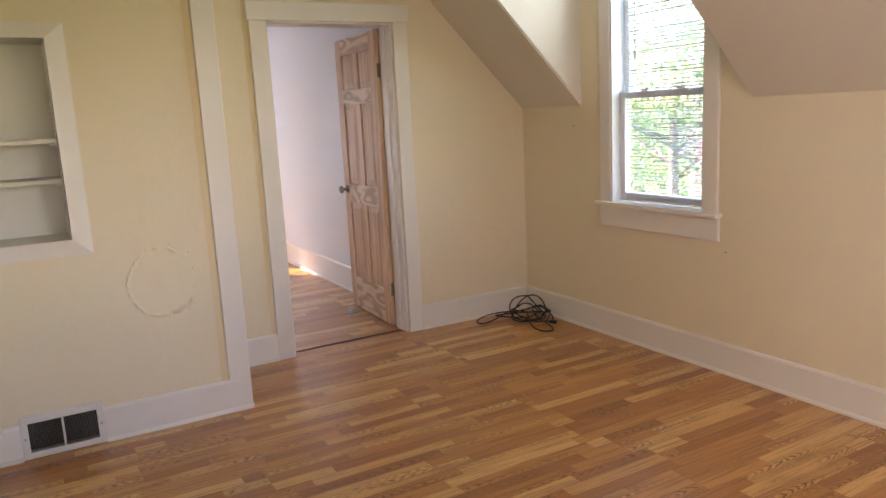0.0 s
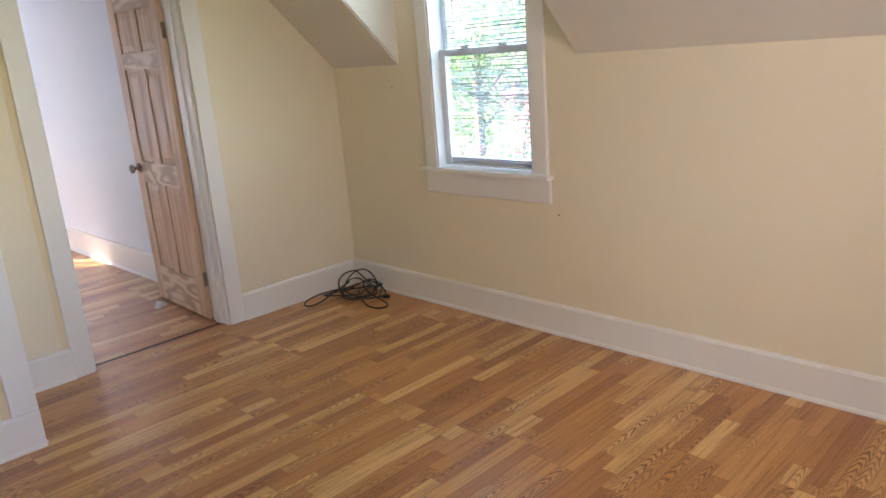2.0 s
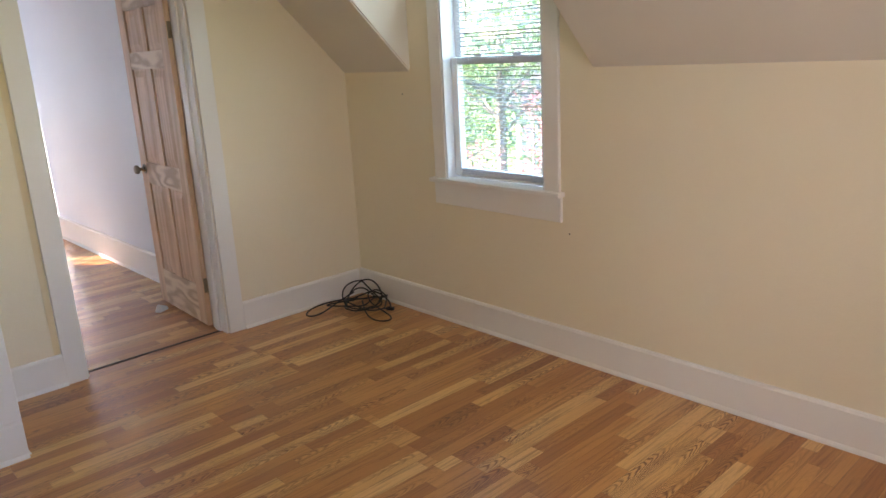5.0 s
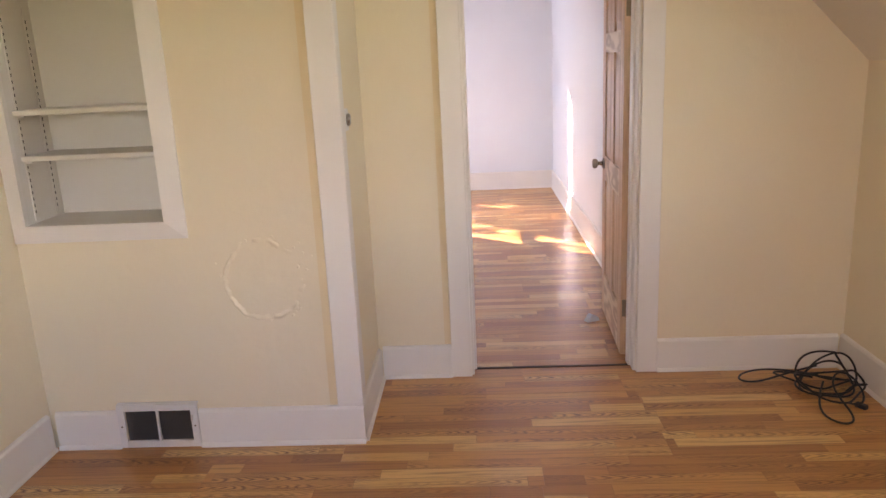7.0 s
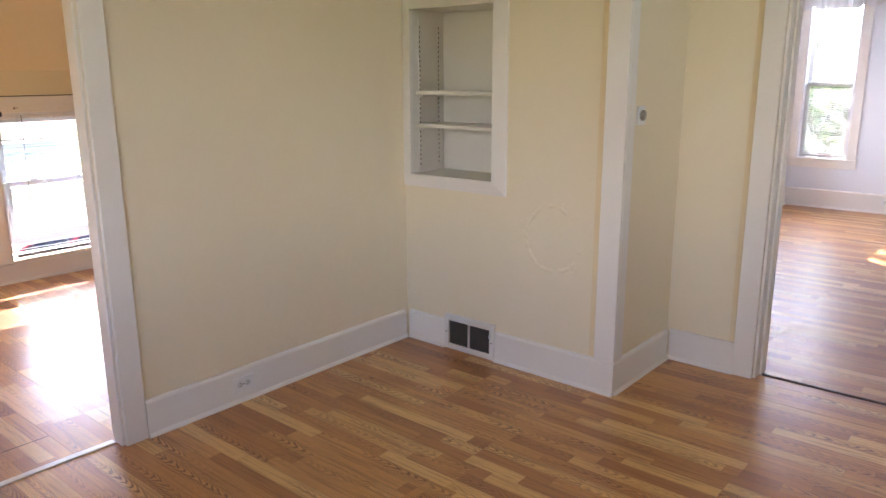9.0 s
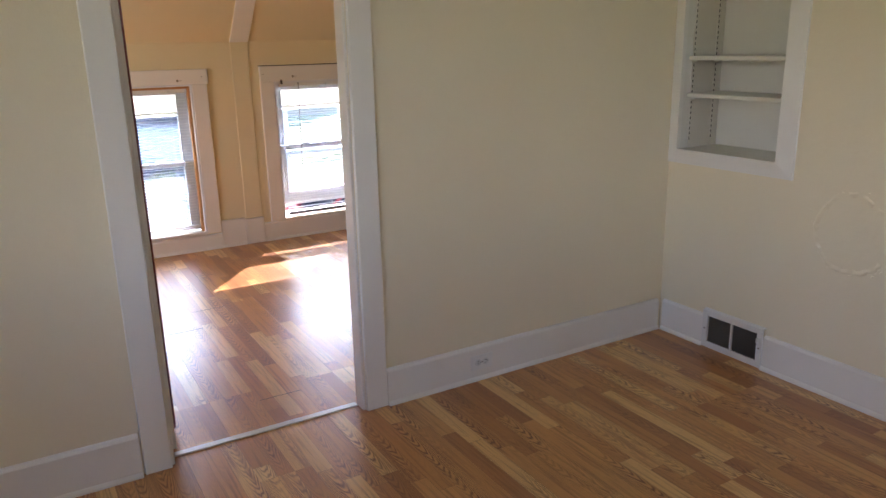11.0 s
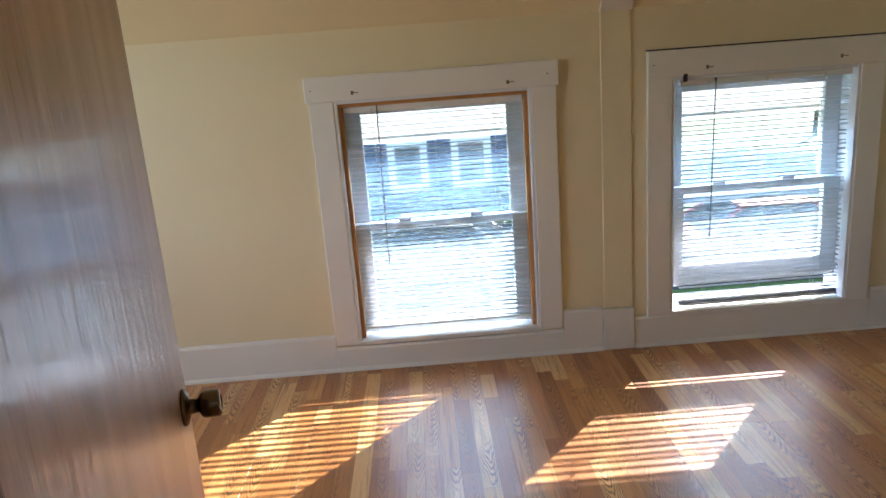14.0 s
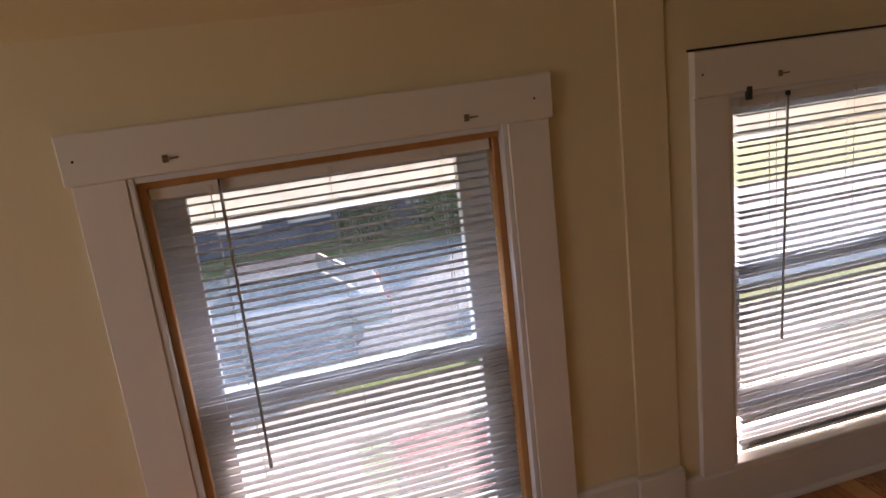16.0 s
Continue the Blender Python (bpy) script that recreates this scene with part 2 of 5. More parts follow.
def thin_plastic(name, color, through_part=0.35):
    """A thin white slat that lets some light through."""
    m, nt, p = nodes_of(name)
    out = nt.nodes["Material Output"]
    p.inputs["Base Color"].default_value = (*color, 1)
    p.inputs["Roughness"].default_value = 0.28
    n = add(nt, "ShaderNodeTexNoise", Scale=40.0, Detail=2.0)
    geo = nt.nodes.new("ShaderNodeNewGeometry")
    nt.links.new(geo.outputs["Position"], n.inputs["Vector"])
    nt.links.new(ramp(nt, n.outputs[0], [(0.3, color), (0.8, tuple(c * 0.93 for c in color))]), p.inputs["Base Color"])
    tl = nt.nodes.new("ShaderNodeBsdfTranslucent")
    tl.inputs[0].default_value = (*color, 1)
    mx = nt.nodes.new("ShaderNodeMixShader")
    mx.inputs[0].default_value = through_part
    nt.links.new(p.outputs[0], mx.inputs[1])
    nt.links.new(tl.outputs[0], mx.inputs[2])
    nt.links.new(mx.outputs[0], out.inputs[0])
    return m


def leafy(name, color, second, through_part=0.3):
    m, nt, p = nodes_of(name)
    out = nt.nodes["Material Output"]
    geo = nt.nodes.new("ShaderNodeNewGeometry")
    rc = ramp(nt, geo.outputs["Random Per Island"], [(0.0, color), (1.0, second)])
    nt.links.new(rc, p.inputs["Base Color"])
    p.inputs["Roughness"].default_value = 0.5
    tl = nt.nodes.new("ShaderNodeBsdfTranslucent")
    nt.links.new(rc, tl.inputs[0])
    mx = nt.nodes.new("ShaderNodeMixShader")
    mx.inputs[0].default_value = through_part
    nt.links.new(p.outputs[0], mx.inputs[1])
    nt.links.new(tl.outputs[0], mx.inputs[2])
    nt.links.new(mx.outputs[0], out.inputs[0])
    return m


CREAM = painted("cream_plaster", (0.80, 0.695, 0.50), (0.86, 0.765, 0.58), 0.55, 220, 0.5, 1.1, 0.9, coarse=11, coarse_bump=1.6)
YELLOW = painted("yellow_plaster", (0.78, 0.67, 0.43), (0.83, 0.73, 0.50), 0.5, 220, 0.2, 1.1, 0.9, coarse=9, coarse_bump=1.0)
PALE = painted("pale_plaster", (0.75, 0.78, 0.81), (0.81, 0.84, 0.86), 0.55, 220, 0.2, 1.2, 0.9, coarse=9, coarse_bump=1.0)
CEIL = painted("ceiling_paint", (0.72, 0.665, 0.57), (0.78, 0.725, 0.63), 0.6, 200, 0.2, 1.3, 0.9, coarse=8, coarse_bump=1.0)
TRIM = painted("white_trim_paint", (0.80, 0.76, 0.70), (0.85, 0.82, 0.765), 0.38, 120, 0.15, 2.5, 0.9, coarse=22, coarse_bump=0.6)
NICHE = painted("niche_paint", (0.74, 0.71, 0.64), (0.80, 0.77, 0.71), 0.4, 120, 0.15, 2.5, 0.9, coarse=20, coarse_bump=0.5)
FLOOR = laminate("oak_laminate")
SUBFLOOR = painted("subfloor", (0.06, 0.04, 0.03), (0.1, 0.07, 0.05), 0.9)
PINE_X = wood("pine_across", (0.82, 0.64, 0.46), (0.54, 0.36, 0.22), 0.5, axis=0, ring=26, stretch=3.6, contrast=2.2)
PINE_Z = wood("pine_upright", (0.80, 0.57, 0.38), (0.56, 0.34, 0.19), 0.5, axis=2, ring=26, stretch=14)
STAIN = wood("stained_door", (0.52, 0.29, 0.17), (0.37, 0.19, 0.10), 0.38, axis=2, ring=20, stretch=16, coat=0.6, wave=0.45)
STAIN_EDGE = wood("dark_red_edge", (0.15, 0.014, 0.008), (0.09, 0.008, 0.005), 0.35, axis=2, ring=20, stretch=16)
OAK_STOP = wood("orange_stop_wood", (0.55, 0.27, 0.09), (0.40, 0.17, 0.05), 0.45, axis=2, ring=20, stretch=16)
NICKEL = painted("satin_nickel", (0.34, 0.31, 0.27), (0.42, 0.38, 0.33), 0.28, 300, 0.05, 8, metal=1.0)
BRASS = painted("aged_brass", (0.26, 0.18, 0.09), (0.36, 0.26, 0.13), 0.3, 300, 0.05, 12, metal=1.0)
BRONZE = painted("dark_bronze", (0.13, 0.085, 0.045), (0.20, 0.13, 0.07), 0.26, 300, 0.05, 12, metal=1.0)
STEEL = painted("hinge_steel", (0.22, 0.17, 0.11), (0.32, 0.26, 0.18), 0.4, 300, 0.05, 12, metal=1.0)
METAL_WHITE = painted("white_enamel", (0.72, 0.70, 0.66), (0.80, 0.78, 0.74), 0.35, 200, 0.06, 6)
DARK = painted("dark_duct", (0.02, 0.018, 0.016), (0.05, 0.045, 0.04), 0.8)
FIN = painted("register_fin", (0.16, 0.15, 0.14), (0.24, 0.23, 0.21), 0.5, metal=0.3)
PLASTIC = painted("white_plastic", (0.78, 0.77, 0.74), (0.84, 0.83, 0.81), 0.35, 400, 0.03, 10)
CLEARISH = painted("milky_plastic", (0.70, 0.70, 0.68), (0.82, 0.82, 0.80), 0.25, 300, 0.03, 10)
BLACK = painted("black_rubber", (0.012, 0.011, 0.012), (0.03, 0.028, 0.03), 0.45, 300, 0.05, 20)
ALU = painted("pale_metal_strip", (0.66, 0.64, 0.60), (0.76, 0.74, 0.70), 0.35, 300, 0.05, 10, metal=0.5)
SLAT = thin_plastic("blind_slat", (0.92, 0.92, 0.92), 0.52)
WAND = painted("wand_plastic", (0.24, 0.22, 0.20), (0.34, 0.31, 0.28), 0.25, 300, 0.03, 10)
VINYL = painted("white_vinyl", (0.76, 0.77, 0.79), (0.82, 0.83, 0.85), 0.35, 200, 0.04, 6)
GLASS = clear_glass("window_glass")
FABRIC = painted("white_valance", (0.76, 0.76, 0.76), (0.84, 0.84, 0.84), 0.8, 300, 0.2, 6)


# ---- mesh helpers ----
def mesh_of(name, bm, material, smooth=False):
    me = bpy.data.meshes.new(name)
    bm.normal_update()
    bm.to_mesh(me)
    bm.free()
    if smooth:
        for f in me.polygons:
            f.use_smooth = True
    me.materials.append(material)
    return me


def thing(name, at=None, **tags):
    e = new(name)
    e.empty_display_size = 0.1
    if at is not None:
        e.matrix_basis = at
    return tagged(e, **tags)


def part(name, bm, material, parent, label="", at=None, smooth=False):
    ob = new(name, mesh_of(name, bm, material, smooth))
    ob.parent = parent
    if at is not None:
        ob.matrix_basis = at
    if label:
        ob["label"] = label
    return ob


def single(name, bm, material, at=None, smooth=False, **tags):
    ob = new(name, mesh_of(name, bm, material, smooth))
    if at is not None:
        ob.matrix_basis = at
    return tagged(ob, **tags)


def put_box(bm, x0, x1, y0, y1, z0, z1, bevel=0.0, segments=1):
    geom = bmesh.ops.create_cube(bm, size=1.0)
    vs = geom["verts"]
    for v in vs:
        v.co = ((x0 + x1) / 2 + v.co.x * (x1 - x0), (y0 + y1) / 2 + v.co.y * (y1 - y0), (z0 + z1) / 2 + v.co.z * (z1 - z0))
    if bevel:
        es = {e for v in vs for e in v.link_edges}
        bmesh.ops.bevel(bm, geom=list(es), offset=bevel, segments=segments, affect="EDGES", profile=0.7)
    return bm


def box(x0, x1, y0, y1, z0, z1, bevel=0.0, segments=1):
    return put_box(bmesh.new(), x0, x1, y0, y1, z0, z1, bevel, segments)


def put_lathe(bm, profile, axis="z", at=(0, 0, 0), steps=20):
    """A turned body: profile rows are (radius, height) along the axis."""
    rings = []
    for r, h in profile:
        ring = []
        for k in range(steps):
            a = 2 * math.pi * k / steps
            c, s = r * math.cos(a), r * math.sin(a)
            co = {"z": (c, s, h), "x": (h, c, s), "y": (s, h, c)}[axis]
            ring.append(bm.verts.new(Vector(co) + Vector(at)))
        rings.append(ring)
    for a, b in zip(rings, rings[1:]):
        for k in range(steps):
            bm.faces.new((a[k], a[(k + 1) % steps], b[(k + 1) % steps], b[k]))
    bm.faces.new(rings[0][::-1])
    bm.faces.new(rings[-1])
    return bm


def lathe(profile, axis="z", at=(0, 0, 0), steps=20):
    return put_lathe(bmesh.new(), profile, axis, at, steps)


def extrude_profile(points, axis, a, b):
    """A prism: a closed outline of (u, v) swept from a to b along an axis (x: outline in y, z; y: outline in x, z; z: outline in x, y)."""
    bm = bmesh.new()

    def co(u, v, w):
        return {"x": (w, u, v), "y": (u, w, v), "z": (u, v, w)}[axis]

    lo = [bm.verts.new(co(u, v, a)) for u, v in points]
    hi = [bm.verts.new(co(u, v, b)) for u, v in points]
    n = len(points)
    for i in range(n):
        bm.faces.new((lo[i], lo[(i + 1) % n], hi[(i + 1) % n], hi[i]))
    bm.faces.new(lo[::-1])
    bm.faces.new(hi)
    bmesh.ops.recalc_face_normals(bm, faces=bm.faces[:])
    return bm


def slab(axis, near, far, u0, u1, z0, z1, holes=()):
    """A wall from near to far along an axis ('x' or 'y'), over u0..u1 of the other and z0..z1, with holes (u0, u1, z0, z1) cut through."""
    us = sorted({u0, u1, *[h[0] for h in holes], *[h[1] for h in holes]})
    zs = sorted({z0, z1, *[h[2] for h in holes], *[h[3] for h in holes]})
    us = [u for u in us if u0 <= u <= u1]
    zs = [z for z in zs if z0 <= z <= z1]
    bm = bmesh.new()
    cache = {}

    def v(u, z, d):
        k = (u, z, d)
        if k not in cache:
            cache[k] = bm.verts.new((d, u, z) if axis == "x" else (u, d, z))
        return cache[k]

    def solid(i, j):
        if not (0 <= i < len(us) - 1 and 0 <= j < len(zs) - 1):
            return False
        cu, cz = (us[i] + us[i + 1]) / 2, (zs[j] + zs[j + 1]) / 2
        return not any(h[0] < cu < h[1] and h[2] < cz < h[3] for h in holes)

    for i in range(len(us) - 1):
        for j in range(len(zs) - 1):
            if not solid(i, j):
                continue
            a, b, c, d = us[i], us[i + 1], zs[j], zs[j + 1]
            for dep in (near, far):
                bm.faces.new((v(a, c, dep), v(b, c, dep), v(b, d, dep), v(a, d, dep)))
            if not solid(i - 1, j):
                bm.faces.new((v(a, c, near), v(a, d, near), v(a, d, far), v(a, c, far)))
            if not solid(i + 1, j):
                bm.faces.new((v(b, c, near), v(b, d, near), v(b, d, far), v(b, c, far)))
            if not solid(i, j - 1):
                bm.faces.new((v(a, c, near), v(b, c, near), v(b, c, far), v(a, c, far)))
            if not solid(i, j + 1):
                bm.faces.new((v(a, d, near), v(b, d, near), v(b, d, far), v(a, d, far)))
    bmesh.ops.recalc_face_normals(bm, faces=bm.faces[:])
    return bm


def tube(points, radius, name="tube", cyclic=False):
    """A round cable or bar along points, as a bmesh."""
    cu = bpy.data.curves.new(name, "CURVE")
    cu.dimensions, cu.bevel_depth, cu.bevel_resolution, cu.resolution_u = "3D", radius, 2, 6
    sp = cu.splines.new("NURBS")
    sp.points.add(len(points) - 1)
    for q, co in zip(sp.points, points):
        q.co = (*co, 1)
    sp.use_endpoint_u, sp.use_cyclic_u, sp.order_u = not cyclic, cyclic, 4
    ob = bpy.data.objects.new(name, cu)
    me = bpy.data.meshes.new_from_object(ob)
    bm = bmesh.new()
    bm.from_mesh(me)
    bpy.data.objects.remove(ob)
    bpy.data.meshes.remove(me)
    bpy.data.curves.remove(cu)
    return bm


# ---- rooms: the large structure ----
AX0, AX1, AY0, AY1 = -0.32, 3.215, 0.31, 4.53      # main room
CHX, CHY = 0.985, 3.905                            # chimney breast
TOP = 2.46
KNEE = 1.425                                       # where the main room's slope meets its east wall
BX0, BX1, BY0, BY1 = -3.32, -0.46, -0.75, 4.75     # sunny room
BKNEE = 1.525
CX0, CX1, CY0, CY1 = 0.06, 2.41, 4.69, 9.92        # far room
DOOR = (1.44, 2.235, -0.02, 1.985)                 # opening to the far room, in x
OPEN_B = (1.40, 2.185, -0.02, 1.99)                 # opening to the sunny room, in y
EW = (2.945, 3.64, 0.845, 2.31)                    # east window, in y
W1 = (1.42, 2.265, 0.14, 1.235)
W2 = (2.87, 3.695, 0.16, 1.228)
CW = (-0.02 + 0.16, 0.66, 0.55, 2.2)               # far room, back window, in x
CWW = (8.62, 9.30, 0.62, 1.29)                      # far room, west window, in y

S = dict(kind="structure")
floor = thing("floor", label="honey oak three-strip laminate floor with worn gloss", category="floor", **S)
single("wall_north", slab("y", 4.535, 4.69, -0.30, 3.40, -0.05, TOP + 0.1, [DOOR]), CREAM, label="cream plaster wall with a white-cased doorway", category="wall", **S)
single("wall_chimney", slab("y", CHY, 4.0, AX0 - 0.001, CHX, -0.05, TOP + 0.1, [(-0.277, 0.312, 0.936, 1.837), (0.005, 0.29, 0.025, 0.17)]), CREAM, label="cream plaster chimney breast with old repair marks", category="wall", **S)
single("wall_chimney_side", slab("x", CHX, 0.90, 4.0, 4.535, -0.05, TOP + 0.1), CREAM, label="cream plaster side of the chimney breast", category="wall", **S)
single("wall_west", slab("x", AX0, -0.385, AY0 - 0.15, 4.0, -0.05, TOP + 0.1, [OPEN_B]), CREAM, label="cream plaster wall with an open doorway", category="wall", **S)
single("wall_west_back", slab("x", -0.385, BX1, BY0 - 0.15, BY1 + 0.15, -0.05, TOP + 0.1, [(1.40, 2.212, -0.02, 1.99)]), YELLOW, label="yellow plaster back of the dividing wall", category="wall", **S)
single("wall_sunny_closet", box(-0.526, BX1, BY0, 1.400, -0.05, TOP + 0.05), YELLOW, label="yellow plaster return wall beside the doorway", category="wall", **S)
single("wall_east", slab("x", AX1, 3.36, AY0 - 0.15, 4.535, -0.05, TOP + 0.1, [EW]), CREAM, label="cream plaster knee wall with a tall window", category="wall", **S)
# the hole at x 0.92..2.08 is unseen, added for a fill lamp
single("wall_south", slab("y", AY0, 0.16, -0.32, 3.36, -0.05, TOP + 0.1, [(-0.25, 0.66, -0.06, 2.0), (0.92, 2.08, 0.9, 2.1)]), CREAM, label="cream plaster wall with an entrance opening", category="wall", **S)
# slopes; their ends are the cheeks of the dormer
for nm, ya, yb in (("ceiling_slope_south", AY0 - 0.1, 2.683), ("ceiling_slope_north", 3.913, 4.60)):
    bm = extrude_profile([(AX1 + 0.02, KNEE - 0.02), (AX1 + 0.02, TOP + 0.05), (AX1 - (TOP + 0.05 - KNEE), TOP + 0.05)], "y", ya, yb)
    bmesh.ops.bevel(bm, geom=[e for e in bm.edges if all(abs(v.co.y - (yb if "south" in nm else ya)) < 1e-4 for v in e.verts)], offset=0.008, segments=2, affect="EDGES")
    single(nm, bm, CEIL, label="sloped attic ceiling painted off-white", category="ceiling", **S)
single("ceiling", box(-0.4, 3.36, AY0 - 0.15, 4.7, TOP, TOP + 0.1), CEIL, label="flat off-white plaster ceiling", category="ceiling", **S)
# entrance hall behind the camera
single("wall_hall_west", box(-0.60, -0.45, -1.6, 0.16, -0.05, 2.5), CREAM, category="wall", label="cream plaster hall wall", **S)
single("wall_hall_east", box(0.90, 1.05, -1.6, 0.16, -0.05, 2.5), CREAM, category="wall", label="cream plaster hall wall", **S)
# the end wall's hole is made up to hold the hall's fill lamp
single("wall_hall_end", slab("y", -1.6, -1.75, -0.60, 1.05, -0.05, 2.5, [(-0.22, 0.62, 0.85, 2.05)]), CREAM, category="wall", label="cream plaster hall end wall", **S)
single("ceiling_hall", box(-0.60, 1.05, -1.75, 0.16, 2.45, 2.55), CEIL, category="ceiling", label="off-white hall ceiling", **S)
# sunny room
single("wall_windows", slab("x", BX0, -3.48, BY0 - 0.15, BY1 + 0.15, -0.05, BKNEE + 0.03, [W1, W2]), YELLOW, label="yellow plaster knee wall with two low windows", category="wall", **S)
# unseen hole added in the south end for the sunny room's fill lamp
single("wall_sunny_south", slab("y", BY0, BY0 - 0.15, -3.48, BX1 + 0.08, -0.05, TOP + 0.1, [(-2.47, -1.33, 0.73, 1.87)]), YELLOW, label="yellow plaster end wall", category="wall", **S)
single("wall_sunny_north", box(-3.48, BX1 + 0.08, BY1, BY1 + 0.15, -0.05, TOP + 0.1), YELLOW, label="yellow plaster end wall", category="wall", **S)
rise = TOP + 0.05 - BKNEE
single("ceiling_sunny_slope", extrude_profile([(BX0 - 0.15, BKNEE - 0.15), (BX0 + rise, TOP + 0.05), (BX0 + rise - 0.15, TOP + 0.15), (BX0 - 0.35, BKNEE - 0.15)], "y", BY0 - 0.15, BY1 + 0.15), YELLOW, label="sloped yellow plaster ceiling", category="ceiling", **S)
single("ceiling_sunny", box(BX0 + rise - 0.1, BX1 + 0.1, BY0 - 0.15, BY1 + 0.15, TOP, TOP + 0.1), YELLOW, label="flat plaster ceiling", category="ceiling", **S)
# far room
single("wall_far_back", slab("y", CY1, CY1 + 0.15, CX0 - 0.15, CX1 + 0.15, -0.05, 2.6, [CW]), PALE, label="white plaster end wall with a window", category="wall", **S)
single("wall_far_east", box(CX1, CX1 + 0.15, 4.69, CY1 + 0.15, -0.05, 2.6), PALE, label="white plaster side wall", category="wall", **S)
single("wall_far_west", slab("x", CX0, CX0 - 0.15, 4.69, CY1, -0.05, 2.6, [CWW]), PALE, label="white plaster side wall with a window", category="wall", **S)
single("ceiling_far", box(CX0 - 0.15, CX1 + 0.15, 4.69, CY1 + 0.15, 2.5, 2.6), PALE, label="flat white ceiling", category="ceiling", **S)
single("wall_far_south", slab("y", 4.69, 4.71, CX0, CX1, -0.02, 2.5, [(DOOR[0] - 0.0, DOOR[1] + 0.0, -0.1, DOOR[3])]), PALE, label="white plaster back of the doorway wall", category="wall", **S)


# ---- trim ----
def trim_board(name, bm, label="", material=None):
    return single(name, bm, material or TRIM, label=label or "painted white wooden trim", category="trim", **S)


def base_run(axis, face, u0, u1, out, height=0.165, thick=0.018, shoe=True, nm="baseboard"):
    """A baseboard along a wall's face with a small shoe strip; out is +1 or -1, the way into the room."""
    e = thing(nm, label="tall white painted wooden baseboard, scuffed", category="baseboard", **S)
    pr = [(0, 0), (thick, 0), (thick, height - 0.012), (thick - 0.006, height - 0.002), (0.004, height), (0, height)]
    pr = [(face + out * d, z) for d, z in pr]
    part("board", extrude_profile(pr, "y" if axis == "x" else "x", u0, u1), TRIM, e)
    if shoe:
        sh = [(thick - 0.001, 0), (thick + 0.011, 0), (thick + 0.010, 0.008), (thick + 0.004, 0.016), (thick - 0.001, 0.018)]
        sh = [(face + out * d, z) for d, z in sh]
        part("shoe_strip", extrude_profile(sh, "y" if axis == "x" else "x", u0, u1), TRIM, e)
    return e


base_run("x", AX1, AY0, AY1, -1)
base_run("y", AY0, 0.78, AX1 - 0.03, 1)
base_run("y", 4.535, 2.335, AX1 - 0.03, -1)
base_run("y", 4.535, CHX + 0.02, 1.345, -1)
base_run("x", CHX, CHY + 0.0, 4.505, 1)
base_run("y", CHY, -0.29, -0.022, -1)
base_run("y", CHY, 0.318, CHX + 0.018, -1)
base_run("x", AX0, 2.282, CHY - 0.03, 1)
base_run("x", AX0, AY0, 1.298, 1)
base_run("x", BX0, BY0, 1.312, 1, 0.178)
base_run("x", BX0, 1.313, 2.371, 1, 0.118)
base_run("x", BX0, 2.372, 2.555, 1, 0.21)
base_run("x", BX0, 2.705, 3.81, 1, 0.150)
base_run("x", BX0, 3.812, BY1, 1, 0.205)
base_run("x", BX1, 2.312, BY1, -1, 0.205)
base_run("x", -0.526, BY0, 1.395, -1, 0.205)
base_run("y", CY1, CX0, CX1, -1, 0.205)
base_run("x", CX1, 4.72, CY1 - 0.03, -1, 0.205)
base_run("x", CX0, 4.72, CY1 - 0.03, 1, 0.205)
base_run("y", BY0, BX0, BX1, 1, 0.205)
base_run("y", BY1, BX0, BX1, -1, 0.205)

# corner boards of the chimney breast
trim_board("trim_corner", box(0.898, CHX + 0.018, CHY - 0.018, CHY, 0.166, TOP, 0.003), "white painted corner board")
trim_board("trim_corner_side", box(CHX, CHX + 0.018, CHY, CHY + 0.07, 0.166, TOP, 0.003), "white painted corner board")


# edges where the older, deeper yellow paint was left beside the boards
OLD_PAINT = painted("old_yellow_paint", (0.79, 0.63, 0.38), (0.83, 0.70, 0.46), 0.5, 220, 0.3, 3.0, 0.9, coarse=11, coarse_bump=1.2)
trim_board("trim_old_paint", box(0.864, 0.8975, CHY - 0.0012, CHY, 0.1665, TOP), "strip of older yellow paint beside the corner board", OLD_PAINT)
trim_board("trim_old_paint", box(1.311, 1.3415, 4.5338, 4.535, 0.1665, TOP), "strip of older tan paint beside the door casing", OLD_PAINT)


def casing(nm, axis, face, out, u0, u1, top, width=0.10, thick=0.02, ear=0.015, head=0.105, z0=0.0):
    """Flat door casing round an opening u0..u1: two legs and a head board."""
    e = thing(nm, label="flat white painted door casing, chipped at its edges", category="door casing", **S)

    def b(ua, ub, za, zb, t):
        d0, d1 = sorted((face, face + out * t))
        return box(d0, d1, ua, ub, za, zb, 0.0025) if axis == "x" else box(ua, ub, d0, d1, za, zb, 0.0025)

    part("leg", b(u0 - width, u0, z0, top, thick), TRIM, e)
    part("leg", b(u1, u1 + width, z0, top, thick), TRIM, e)
    part("head", b(u0 - width - ear, u1 + width + ear, top, top + head, thick + 0.004), TRIM, e)
    return e


casing("trim_door", "y", 4.535, -1, DOOR[0], DOOR[1], DOOR[3], 0.098, 0.02, 0.012)
casing("trim_door_far", "y", 4.71, 1, DOOR[0], DOOR[1] - 0.0, DOOR[3], 0.098, 0.018)
casing("trim_opening", "x", AX0, 1, OPEN_B[0], OPEN_B[1], OPEN_B[3], 0.095, 0.018)
trim_board("trim_opening_sunny", box(BX1 - 0.018, BX1, 2.212, 2.31, 0, OPEN_B[3], 0.0025), "white painted casing")
